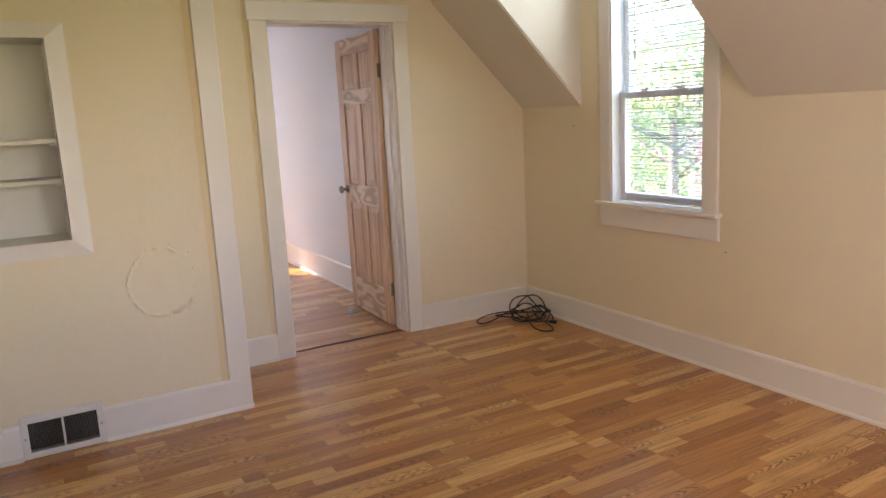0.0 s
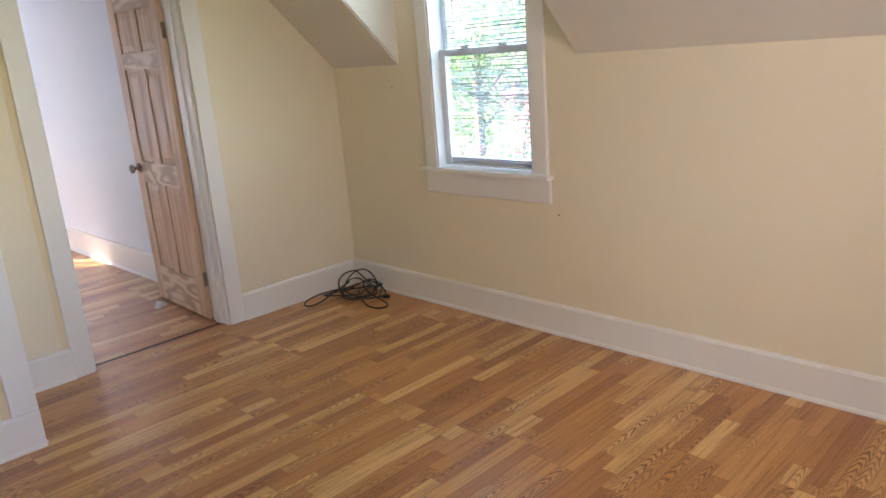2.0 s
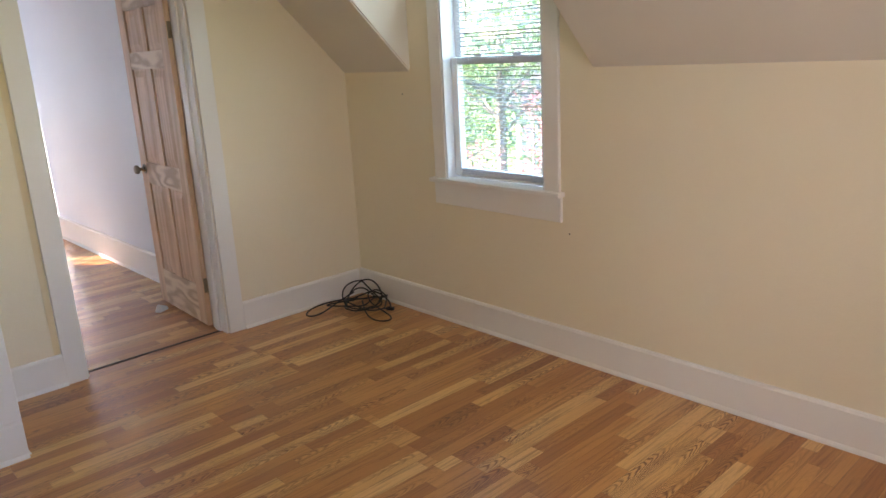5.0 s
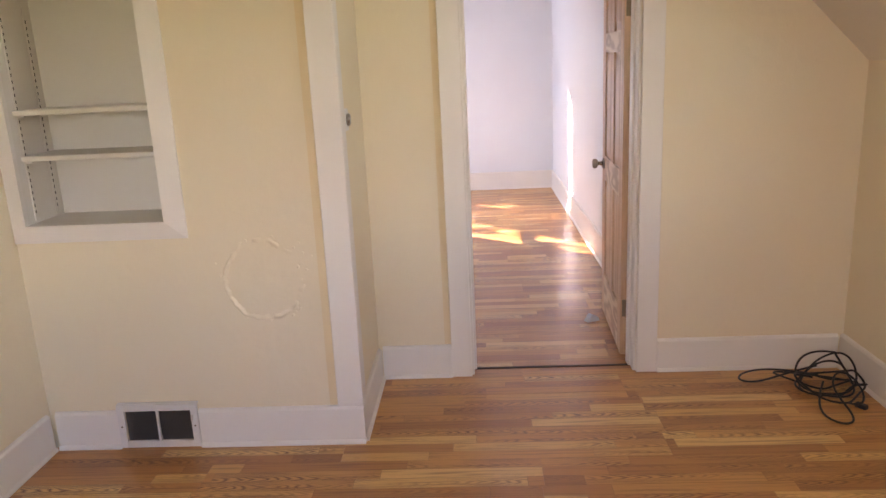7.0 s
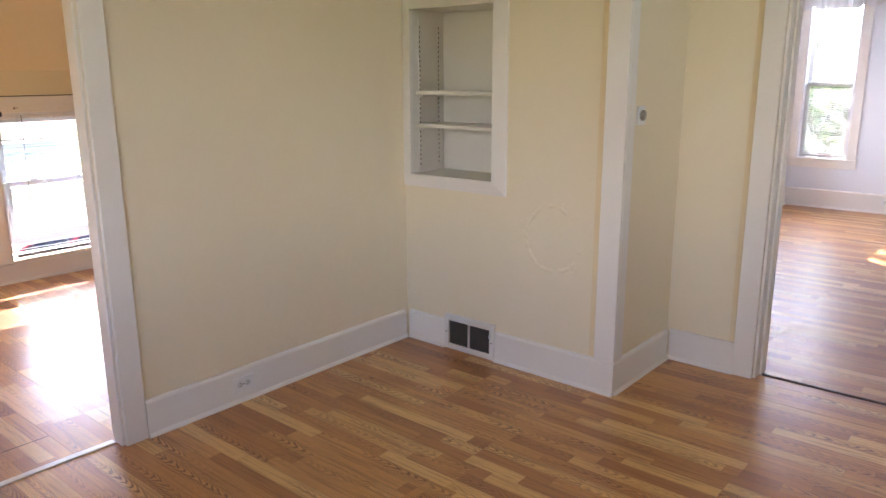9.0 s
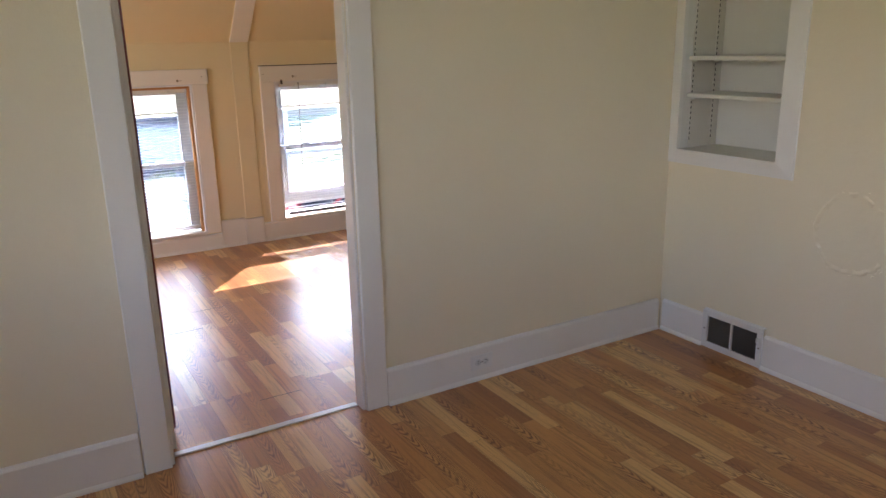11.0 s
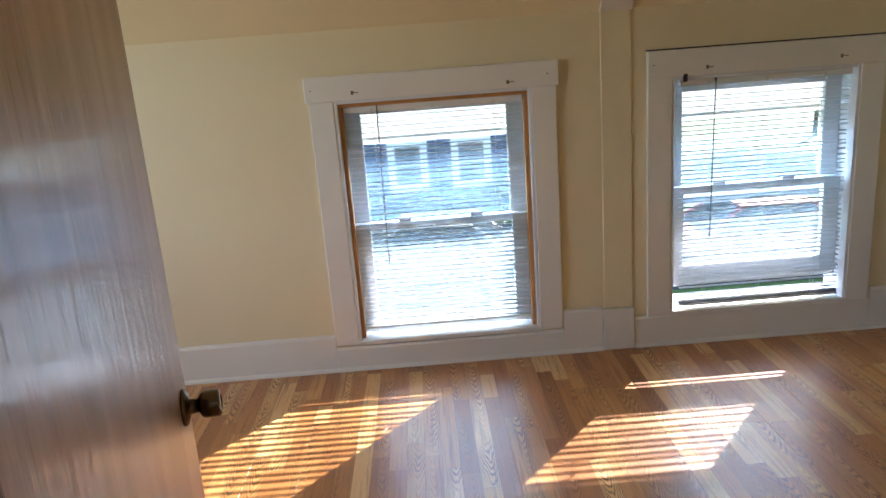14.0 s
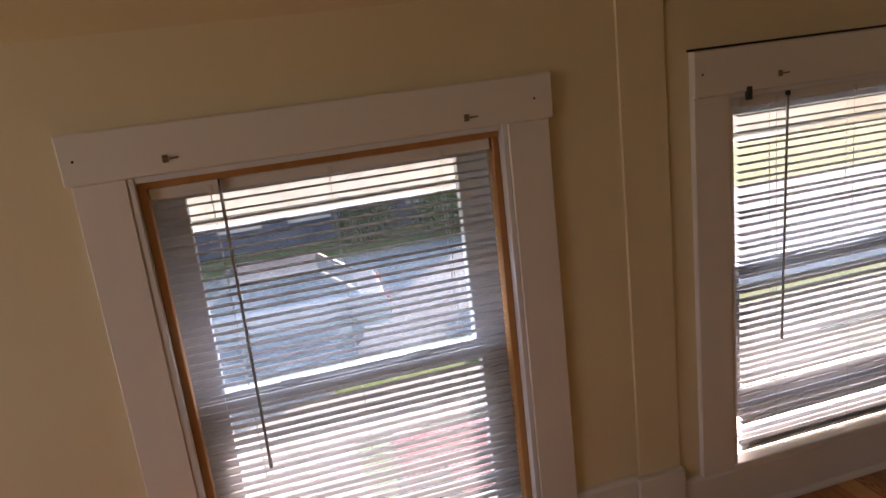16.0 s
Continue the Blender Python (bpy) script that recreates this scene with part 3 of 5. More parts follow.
trim_board("trim_opening_sunny", box(BX1 - 0.018, BX1, OPEN_B[0] + 0.015, 2.31, OPEN_B[3], OPEN_B[3] + 0.1, 0.0025), "white painted casing")


def jambs(nm, axis, a, b, u0, u1, top, stop_at=None, t=0.012):
    """Lining boards inside an opening, with a stop strip."""
    e = thing(nm, label="white painted door lining with a stop strip", category="door frame", **S)

    def bx(ua, ub, da, db, za, zb):
        return box(da, db, ua, ub, za, zb, 0.0015) if axis == "x" else box(ua, ub, da, db, za, zb, 0.0015)

    part("side", bx(u0, u0 + t, a, b, 0, top), TRIM, e)
    part("side", bx(u1 - t, u1, a, b, 0, top), TRIM, e)
    part("lintel", bx(u0 + t, u1 - t, a, b, top - t, top), TRIM, e)
    if stop_at is not None:
        s0, s1 = stop_at
        part("stop_strip", bx(u0 + t, u0 + t + 0.011, s0, s1, 0, top - t), TRIM, e)
        part("stop_strip", bx(u1 - t - 0.011, u1 - t, s0, s1, 0, top - t), TRIM, e)
    return e


jambs("door_frame", "y", 4.537, 4.708, DOOR[0], DOOR[1], DOOR[3], (4.60, 4.66))
jambs("door_frame_sunny", "x", -0.387, -0.322, OPEN_B[0], OPEN_B[1], OPEN_B[3])
trim_board("door_lining", box(BX1 + 0.002, -0.388, 1.400, 1.412, 0, OPEN_B[3], 0.0015), "white painted lining of the doorway")
trim_board("door_lining", box(BX1 + 0.002, -0.388, 2.200, 2.212, 0, OPEN_B[3], 0.0015), "white painted lining of the doorway")
trim_board("door_lining", box(BX1 + 0.002, -0.388, 1.412, 2.200, OPEN_B[3] - 0.012, OPEN_B[3], 0.0015), "white painted lining of the doorway")
trim_board("door_lining", box(-0.528, BX1, 1.400, 1.412, 0, OPEN_B[3], 0.0015), "white painted lining of the doorway's thick side")
trim_board("door_stop_strip", box(-0.527, -0.434, 1.4125, 1.440, 0, OPEN_B[3] - 0.013, 0.004, 2), "glossy white painted stop strip of the doorway")
trim_board("threshold", box(DOOR[0] + 0.013, DOOR[1] - 0.013, 4.60, 4.62, -0.002, 0.003, 0.001), "dark seam strip in the doorway floor", SUBFLOOR)
trim_board("threshold", box(-0.405, -0.372, OPEN_B[0] + 0.013, OPEN_B[1] - 0.013, -0.002, 0.005, 0.002), "pale metal strip across the doorway floor", ALU)
# batten post between the sunny room's windows, running on up the slope
post = thing("trim_post", label="boxed yellow plaster post with a white base block", category="post", **S)
part("post_body", box(BX0, BX0 + 0.007, 2.565, 2.70, 0.2, BKNEE + 0.02, 0.004), YELLOW, post)
part("base_block", box(BX0, BX0 + 0.026, 2.557, 2.703, 0.0, 0.20, 0.003), TRIM, post)
part("batten", extrude_profile([(BX0 + 0.012, BKNEE - 0.006), (BX0 + rise, TOP + 0.02), (BX0 + rise, TOP + 0.06), (BX0 - 0.02, BKNEE + 0.02)], "y", 2.565, 2.70), TRIM, post)


# ---- windows ----
def window(nm, at, u0, u1, z0, z1, depth, rail_z, label, casing_w=0.10, head_h=0.105, ear=0.012, stool=None, apron=0.0, raised=0.0, stile=0.05, wood_stop=None, liner=None, bottom_casing=True, low_rail=0.045):
    """A double-hung window in local axes: u along the wall, y outward from the wall's inner face, z up."""
    w = thing(nm, at, label=label, category="window", kind="structure")
    c0, c1 = u0 - casing_w, u1 + casing_w
    low = z0 - 0.012 if stool is None else z0
    part("casing", box(c0, u0, -0.02, 0, low, z1, 0.0025), TRIM, w)
    part("casing", box(u1, c1, -0.02, 0, low, z1, 0.0025), TRIM, w)
    part("head_casing", box(c0 - ear, c1 + ear, -0.024, 0, z1, z1 + head_h, 0.003), TRIM, w)
    if stool is not None:
        part("window_sill", box(c0 - 0.02, c1 + 0.02, -stool, depth - 0.045, z0 - 0.022, z0 + 0.002, 0.006, 2), TRIM, w)
        part("apron", box(c0 - 0.01, c1 + 0.01, -0.018, 0, z0 - 0.022 - apron, z0 - 0.022, 0.003), TRIM, w)
    else:
        part("window_sill", box(u0, u1, -0.022, depth - 0.045, z0 - 0.016, z0 + 0.004, 0.003), TRIM, w)
    t = 0.014
    lm = liner or VINYL
    part("jamb", box(u0, u0 + t, -0.016, depth, z0, z1, 0.002), lm, w)
    part("jamb", box(u1 - t, u1, -0.016, depth, z0, z1, 0.002), lm, w)
    part("jamb", box(u0 + t, u1 - t, -0.012, depth, z1 - t, z1, 0.002), lm, w)
    part("outer_sill", box(u0 + t, u1 - t, depth - 0.05, depth + 0.05, z0 - 0.02, z0 + 0.012, 0.003), VINYL, w)
    if wood_stop:
        for a, b in ((u0 + t, u0 + t + 0.018), (u1 - t - 0.018, u1 - t)):
            part("stop_strip", box(a, b, 0.012, 0.055, z0 + 0.004, z1 - t, 0.002), wood_stop, w, "orange stained wooden stop")
        part("stop_strip", box(u0 + t, u1 - t, 0.008, 0.055, z1 - t - 0.016, z1 - t, 0.002), wood_stop, w, "orange stained wooden stop")
    a, b = u0 + t, u1 - t

    def sash(nm2, y, za, zb, bottom, top, st):
        bm = bmesh.new()
        th = 0.032
        put_box(bm, a, a + st, y, y + th, za, zb, 0.003)
        put_box(bm, b - st, b, y, y + th, za, zb, 0.003)
        put_box(bm, a + st - 0.002, b - st + 0.002, y + 0.001, y + th - 0.001, za, za + bottom, 0.003)
        put_box(bm, a + st - 0.002, b - st + 0.002, y + 0.001, y + th - 0.001, zb - top, zb, 0.003)
        s = part(nm2, bm, VINYL, w)
        g = part("pane", box(a + st - 0.004, b - st + 0.004, y + 0.013, y + 0.017, za + bottom - 0.004, zb - top + 0.004), GLASS, s)
        g.visible_shadow = False
        return s

    ys = depth - 0.085
    low_sash = sash("lower_sash", ys, z0 + 0.012 + raised, rail_z + 0.02 + raised * 0.6, low_rail, 0.036, stile)
    sash("upper_sash", ys + 0.036, rail_z - 0.02, z1 - t, 0.036, 0.06, stile)
    for k in (0.3, 0.7):
        uu = a + (b - a) * k
        part("sash_lock", box(uu - 0.03, uu + 0.03, ys - 0.002, ys + 0.024, rail_z + 0.02 + raised * 0.6, rail_z + 0.034 + raised * 0.6, 0.004), VINYL, low_sash)
    return w


def blind(at, u0, u1, z_low, z_top, y, spacing=0.0215, width=0.025, tilt=0.0, wand_u=None, wand_len=0.70, label="white aluminium venetian blind, lowered with open slats", stack=0):
    """A venetian blind; local axes as for the window."""
    bl = thing("venetian_blind", at, label=label, category="blind")
    part("headrail", box(u0, u1, y - 0.014, y + 0.014, z_top - 0.028, z_top, 0.003), PLASTIC, bl)
    n = int((z_top - 0.035 - z_low - 0.016) / spacing)
    hw = width / 2
    bm = bmesh.new()
    rows = []
    for k in range(5):
        f = -1 + k / 2
        rows.append((f * hw, 0.0022 * (1 - f * f)))
    top = [[bm.verts.new((x, dy, dz)) for dy, dz in rows] for x in (u0 + 0.004, u1 - 0.004)]
    for k in range(4):
        bm.faces.new((top[0][k], top[1][k], top[1][k + 1], top[0][k + 1]))
    bmesh.ops.solidify(bm, geom=bm.faces[:], thickness=0.0006)
    bmesh.ops.rotate(bm, verts=bm.verts, cent=(0, 0, 0), matrix=Matrix.Rotation(radians(tilt), 3, "X"))
    slat_mesh = mesh_of("slat", bm, SLAT, True)
    rng = random.Random(int(u0 * 1000))
    for k in range(n + 1):
        s = new("slat", slat_mesh)
        s.parent = bl
        z = z_low + 0.020 + k * spacing
        s.matrix_basis = pose(0, y, z + rng.uniform(-0.0006, 0.0006), rng.uniform(-1.2, 1.2), rng.uniform(-0.08, 0.08), 0)
    part("bottom_rail", box(u0, u1, y - 0.013, y + 0.013, z_low, z_low + 0.011, 0.003), PLASTIC, bl)
    for k in range(stack):
        s = new("slat", slat_mesh)
        s.parent = bl
        s.matrix_basis = pose(0, y, z_low + 0.013 + k * 0.0025)
    for f in (0.16, 0.5, 0.84):
        uu = u0 + (u1 - u0) * f
        for dy in (-0.0135, 0.0135):
            part("ladder_cord", box(uu - 0.0006, uu + 0.0006, y + dy - 0.0005, y + dy + 0.0005, z_low + 0.005, z_top - 0.02), PLASTIC, bl)
        part("cord_clip", box(uu - 0.006, uu + 0.006, y - 0.016, y - 0.013, z_top - 0.03, z_top - 0.012, 0.001), CLEARISH, bl)
    if wand_u is not None:
        wd = part("wand", lathe([(0.0015, 0), (0.0035, -0.004), (0.0035, -wand_len + 0.03), (0.0045, -wand_len + 0.02), (0.0045, -wand_len)], steps=6), WAND, bl, "clear grey plastic tilt wand", pose(wand_u, y - 0.022, z_top - 0.012, 1.0, 0.6))
        part("wand_hook", box(-0.002, 0.002, -0.008, 0.012, -0.002, 0.012, 0.001), BLACK, wd)
    return bl


WEST = pose(BX0, 0, 0, 0, 0, 90)
EAST = pose(AX1, 0, 0, 0, 0, -90)
NORTH = pose(0, CY1, 0)
FARW = pose(CX0, 0, 0, 0, 0, 90)
window("window_1", WEST, *W1, 0.15, 0.655, "low double-hung white window with orange wooden stops", casing_w=0.105, wood_stop=OAK_STOP, stile=0.085)
window("window_2", WEST, *W2, 0.15, 0.66, "low double-hung white vinyl window, slightly open", casing_w=0.105, raised=0.085, low_rail=0.095, stile=0.075, ear=0.0, head_h=0.115)
window("window_3", EAST, -EW[1], -EW[0], EW[2], EW[3], 0.13, 1.47, "tall double-hung white window with a deep sill", casing_w=0.088, stool=0.05, apron=0.125, stile=0.045)
window("window_4", NORTH, *CW, 0.14, 1.35, "white double-hung window in the far room", casing_w=0.09, stool=0.05, apron=0.08, stile=0.045)
window("window_5", FARW, *CWW, 0.14, 0.96, "white double-hung window in the far room", casing_w=0.09, stool=0.05, apron=0.08, stile=0.045)
blind(WEST, W1[0] + 0.034, W1[1] - 0.036, W1[2] + 0.045, W1[3] - 0.03, 0.030, wand_u=1.60, tilt=2)
blind(WEST, W2[0] + 0.05, W2[1] - 0.02, W2[2] + 0.012, W2[3] - 0.015, 0.028, wand_u=3.07, label="white venetian blind with open slats and a stacked bottom", stack=6, tilt=3)
blind(EAST, -EW[1] + 0.075, -EW[0] - 0.02, EW[2] + 0.012, EW[3] - 0.015, 0.035, wand_u=-3.47, wand_len=0.62, label="white venetian blind glowing in daylight, slats half open", tilt=-14)
blind(NORTH, CW[0] + 0.03, CW[1] - 0.03, CW[2] + 0.03, CW[3] - 0.02, 0.04, tilt=32, label="white venetian blind glowing in the far window")



def rod_hook(y, z, material=STEEL):
    """A small bent curtain-rod hook left on a head casing."""
    h = thing("curtain_hook", pose(BX0 + 0.024, y, z), label="small dull metal curtain hook screwed to the casing", category="hook", group="hooks over the low windows")
    part("plate", box(0, 0.003, -0.006, 0.006, -0.008, 0.008, 0.001), material, h)
    part("arm", tube([(0.002, 0, 0), (0.007, 0.003, 0.0), (0.010, 0.012, 0.0), (0.009, 0.022, 0.001), (0.003, 0.026, 0.0)], 0.0018), material, h)
    return h


for y, z in ((1.505, 1.266), (2.165, 1.262), (3.02, 1.262), (3.60, 1.266)):
    rod_hook(y, z)
single("blind_bracket", box(BX0 + 0.016, BX0 + 0.026, 2.918, 2.936, 1.206, 1.240, 0.002), BLACK, label="black metal blind bracket at the casing's corner", category="bracket")
trim_board("trim_crack", box(BX0, BX0 + 0.0012, 2.762, 3.806, 1.3425, 1.349), "dark open crack over the window casing", DARK)
for y in (1.33, 2.335, 2.79):
    single("nail_hole", lathe([(0.003, 0), (0.003, 0.0008), (0.001, 0.001)], "x", (BX0 + 0.0243, y, 1.285), 8), DARK, label="dark nail head in the white casing", category="nail hole", kind="structure")

# scalloped valance over the far window
bm = bmesh.new()
n = 40
u0, u1 = CW[0] - 0.12, CW[1] + 0.18
front = []
for k in range(n + 1):
    f = k / n
    u = u0 + (u1 - u0) * f
    drop = 0.035 * abs(math.sin(f * math.pi * 5))
    y = CY1 - 0.09 + 0.008 * math.sin(f * 60)
    front.append((bm.verts.new((u, y, 2.17 - drop)), bm.verts.new((u, CY1 - 0.09, 2.40))))
for a, b in zip(front, front[1:]):
    bm.faces.new((a[0], b[0], b[1], a[1]))
bmesh.ops.solidify(bm, geom=bm.faces[:], thickness=0.006)
put_box(bm, u1 - 0.006, u1, CY1 - 0.085, CY1, 2.18, 2.40)
put_box(bm, u0, u0 + 0.006, CY1 - 0.085, CY1, 2.18, 2.40)
single("valance", bm, FABRIC, label="white scalloped valance over the far window", category="valance")


# ---- doors ----
def knob(parent, at, material, label):
    """Round knob with rose; its axis is the local -y."""
    k = part("knob", lathe([(0.031, 0.0), (0.031, -0.006), (0.024, -0.010), (0.012, -0.014), (0.010, -0.032), (0.017, -0.036), (0.026, -0.043), (0.0285, -0.052), (0.026, -0.062), (0.016, -0.067), (0.004, -0.068)], "y", steps=24), material, parent, label, at, True)
    return k


def panel_door(at, width, height, thick=0.035):
    """Six-panel raw pine door; hinge edge at local x 0, faces at y 0 and y thick."""
    d = thing("door_1", at, label="raw unpainted six-panel pine door standing open", category="door", kind="structure")
    st, mid = 0.105, 0.095
    rails = [(0, 0.235), (0.80, 0.935), (1.50, 1.60), (height - 0.115, height)]
    part("stile", box(0, st, 0, thick, 0, height, 0.002), PINE_Z, d)
    part("stile", box(width - st, width, 0, thick, 0, height, 0.002), PINE_Z, d)
    for a, b in rails:
        part("rail", box(st, width - st, 0.0005, thick - 0.0005, a, b, 0.001), PINE_X, d)
    for (_, a), (b, _) in zip(rails, rails[1:]):
        part("muntin", box(width / 2 - mid / 2, width / 2 + mid / 2, 0.0005, thick - 0.0005, a, b, 0.001), PINE_Z, d)
        for ua, ub in ((st, width / 2 - mid / 2), (width / 2 + mid / 2, width - st)):
            bm = bmesh.new()
            put_box(bm, ua - 0.004, ub + 0.004, 0.011, thick - 0.011, a - 0.004, b + 0.004)
            for y0, y1 in ((0.011, 0.003), (thick - 0.011, thick - 0.003)):
                o = [(ua + 0.012, a + 0.012), (ub - 0.012, a + 0.012), (ub - 0.012, b - 0.012), (ua + 0.012, b - 0.012)]
                i = [(ua + 0.045, a + 0.045), (ub - 0.045, a + 0.045), (ub - 0.045, b - 0.045), (ua + 0.045, b - 0.045)]
                vo = [bm.verts.new((u, y0, z)) for u, z in o]
                vi = [bm.verts.new((u, y1, z)) for u, z in i]
                for k in range(4):
                    bm.faces.new((vo[k], vo[(k + 1) % 4], vi[(k + 1) % 4], vi[k]))
                bm.faces.new(vi)
            bmesh.ops.recalc_face_normals(bm, faces=bm.faces[:])
            part("panel", bm, PINE_Z, d)
    knob(d, pose(width - 0.065, 0, 0.89), NICKEL, "satin nickel knob")
    knob(d, pose(width - 0.065, thick, 0.89, 0, 0, 180), NICKEL, "satin nickel knob")
    part("latch_plate", box(width, width + 0.0015, 0.006, thick - 0.006, 0.86, 0.92), NICKEL, d)
    return d


# hinge at the east jamb; the leaf points into the far room
door_c = panel_door(pose(2.230, 4.712, 0.012, 0, 0, 87.5), 0.745, 1.955)
for z in (0.25, 1.70):
    hb = part("hinge", lathe([(0.007, -0.045), (0.007, 0.045)], at=(-0.006, -0.004, z), steps=10), STEEL, door_c, "dull brass butt hinge")
    part("leaf", box(-0.003, -0.0005, -0.003, 0.028, z - 0.044, z + 0.044), STEEL, hb)

# plain stained door of the sunny room
DB = pose(-0.575, 1.432, 0.012, 0, 0, 191.2)
db = thing("door_2", DB, label="flush brown stained wooden door standing open", category="door", kind="structure")
part("leaf", box(0.0015, 0.815, -0.037, 0, 0, 1.96, 0.0015), STAIN, db)
part("edge_strip", box(-0.001, 0.0015, -0.0365, -0.0005, 0, 1.96), STAIN_EDGE, db, "dark red painted hinge edge")
for m in (pose(0.753, -0.037, 0.820), pose(0.753, 0.0, 0.820, 0, 0, 180)):
    profile = [(0.033, 0.0), (0.033, -0.004), (0.029, -0.008), (0.014, -0.012), (0.0125, -0.026), (0.018, -0.029), (0.023, -0.033), (0.0245, -0.040), (0.0245, -0.060), (0.0225, -0.064), (0.0150, -0.066), (0.0145, -0.064), (0.004, -0.064)]
    part("knob", lathe(profile, "y", steps=28), BRONZE, db, "dark bronze cylindrical knob", m, True)
for z in (0.25, 1.72):
    part("hinge", lathe([(0.007, -0.045), (0.007, 0.045)], at=(-0.006, 0.004, z), steps=10), STEEL, db, "dull brass butt hinge")

# wedge under the raw pine door
bm = extrude_profile([(0.0, 0.0), (0.085, 0.0), (0.075, 0.022), (0.03, 0.045), (0.006, 0.012)], "y", -0.022, 0.022)
bmesh.ops.bevel(bm, geom=bm.edges[:], offset=0.004, segments=2, affect="EDGES")
single("door_stop", bm, CLEARISH, pose(2.10, 5.24, 0.0, 0, 0, 25), label="white plastic door stop on the floor by the pine door", category="door stop")

# ---- niche in the chimney breast ----
nc = thing("wall_niche", label="recessed white shelf niche with two shelves", category="shelf niche", kind="structure")
NX0, NX1, NZ0, NZ1, NB = -0.255, 0.29, 0.958, 1.815, 4.16
bm = bmesh.new()
put_box(bm, NX0 - 0.02, NX1 + 0.02, NB, NB + 0.02, NZ0 - 0.02, NZ1 + 0.02)
part("back", bm, NICHE, nc)
part("side", box(NX0 - 0.02, NX0, CHY - 0.002, NB, NZ0 - 0.02, NZ1 + 0.02), NICHE, nc)
part("side", box(NX1, NX1 + 0.02, CHY - 0.002, NB, NZ0 - 0.02, NZ1 + 0.02), NICHE, nc)
part("bottom", box(NX0, NX1, CHY - 0.002, NB, NZ0 - 0.02, NZ0), NICHE, nc)
part("top", box(NX0, NX1, CHY - 0.002, NB, NZ1, NZ1 + 0.02), NICHE, nc)


def frame_board(p0, p1, q0, q1):
    """A mitred frame board with a rounded outer edge; corners p on the outside, q on the inside, in (x, z)."""
    bm = bmesh.new()
    yo, yi = CHY - 0.012, CHY - 0.026
    quad = [p0, p1, q1, q0]
    back = [bm.verts.new((x, CHY + 0.001, z)) for x, z in quad]
    frontv = [bm.verts.new((x, yi if i > 1 else yo, z)) for i, (x, z) in enumerate(quad)]
    for i in range(4):
        bm.faces.new((back[i], back[(i + 1) % 4], frontv[(i + 1) % 4], frontv[i]))
    bm.faces.new(frontv)
    bm.faces.new(back[::-1])
    bmesh.ops.recalc_face_normals(bm, faces=bm.faces[:])
    return bm


FW = 0.07
o = [(-0.318, NZ0 - FW), (NX1 + 0.078, NZ0 - FW), (NX1 + 0.078, NZ1 + 0.062), (-0.318, NZ1 + 0.062)]
i4 = [(NX0, NZ0), (NX1, NZ0), (NX1, NZ1), (NX0, NZ1)]
for k in range(4):
    part("frame_board", frame_board(o[k], o[(k + 1) % 4], i4[k], i4[(k + 1) % 4]), TRIM, nc)
for x in (NX0 + 0.002, NX1 - 0.006):
    for y in (CHY + 0.05, NB - 0.05):
        bm = bmesh.new()
        put_box(bm, x, x + 0.004, y - 0.008, y + 0.008, NZ0 + 0.01, NZ1 - 0.03)
        st = part("shelf_standard", bm, NICHE, nc, "slotted metal shelf standard")
        bm = bmesh.new()
        for k in range(30):
            z = NZ0 + 0.04 + k * 0.025
            xx = x + 0.004 if x < 0 else x
            put_box(bm, xx - 0.0004, xx + 0.0004, y - 0.0025, y + 0.0025, z, z + 0.012)
        part("slots", bm, DARK, st)
for k, z in enumerate((1.205, 1.378)):
    sh = single("shelf", box(NX0 + 0.007, NX1 - 0.007, CHY + 0.012, NB - 0.01, z, z + 0.02, 0.003), NICHE, label="white painted wooden shelf resting in the niche", category="shelf", group="niche shelves")
    for x in (NX0 + 0.006, NX1 - 0.03):
        for y in (CHY + 0.05, NB - 0.05):
            part("shelf_clip", box(x, x + 0.024, y - 0.007, y + 0.007, z - 0.012, z - 0.0002, 0.002), METAL_WHITE, sh)

# ---- heating register ----
rg = thing("floor_register", pose(0, CHY - 0.026, 0), label="white enamelled steel wall register with dark fins", category="vent")
bm = bmesh.new()
X0, X1, Z0, Z1 = -0.021, 0.317, 0.004, 0.196
put_box(bm, X0, X0 + 0.030, 0, 0.012, Z0, Z1, 0.002)
put_box(bm, X1 - 0.030, X1, 0, 0.012, Z0, Z1, 0.002)
put_box(bm, X0 + 0.029, X1 - 0.029, 0.0003, 0.012, Z0, Z0 + 0.030, 0.002)
put_box(bm, X0 + 0.029, X1 - 0.029, 0.0003, 0.012, Z1 - 0.028, Z1, 0.002)
put_box(bm, 0.142, 0.152, 0.0006, 0.012, Z0 + 0.029, Z1 - 0.027, 0.001)
put_box(bm, X0, X1, 0.010, 0.026, Z1 - 0.003, Z1 + 0.003, 0.001)
part("face_plate", bm, METAL_WHITE, rg)
fin_bm = box(-0.0007, 0.0007, 0.006, 0.034, 0.035, 0.168)
fin_mesh = mesh_of("fin", fin_bm, FIN)
for a, b in ((0.012, 0.140), (0.155, 0.284)):
    nfin = 22
    for k in range(nfin):
        f = new("fin", fin_mesh)
        f.parent = rg
        f.matrix_basis = pose(a + (b - a) * (k + 0.5) / nfin, 0, 0)
part("duct", box(0.006, 0.289, 0.060, 0.066, 0.026, 0.17), DARK, rg)
part("lever", box(0.292, 0.298, -0.014, 0.002, 0.125, 0.150, 0.002), METAL_WHITE, rg)
part("screw", lathe([(0.004, 0.001), (0.004, -0.001), (0.001, -0.002)], "y", (-0.006, 0, 0.10), 10), STEEL, rg)
part("screw", lathe([(0.004, 0.001), (0.004, -0.001), (0.001, -0.002)], "y", (0.302, 0, 0.10), 10), STEEL, rg)


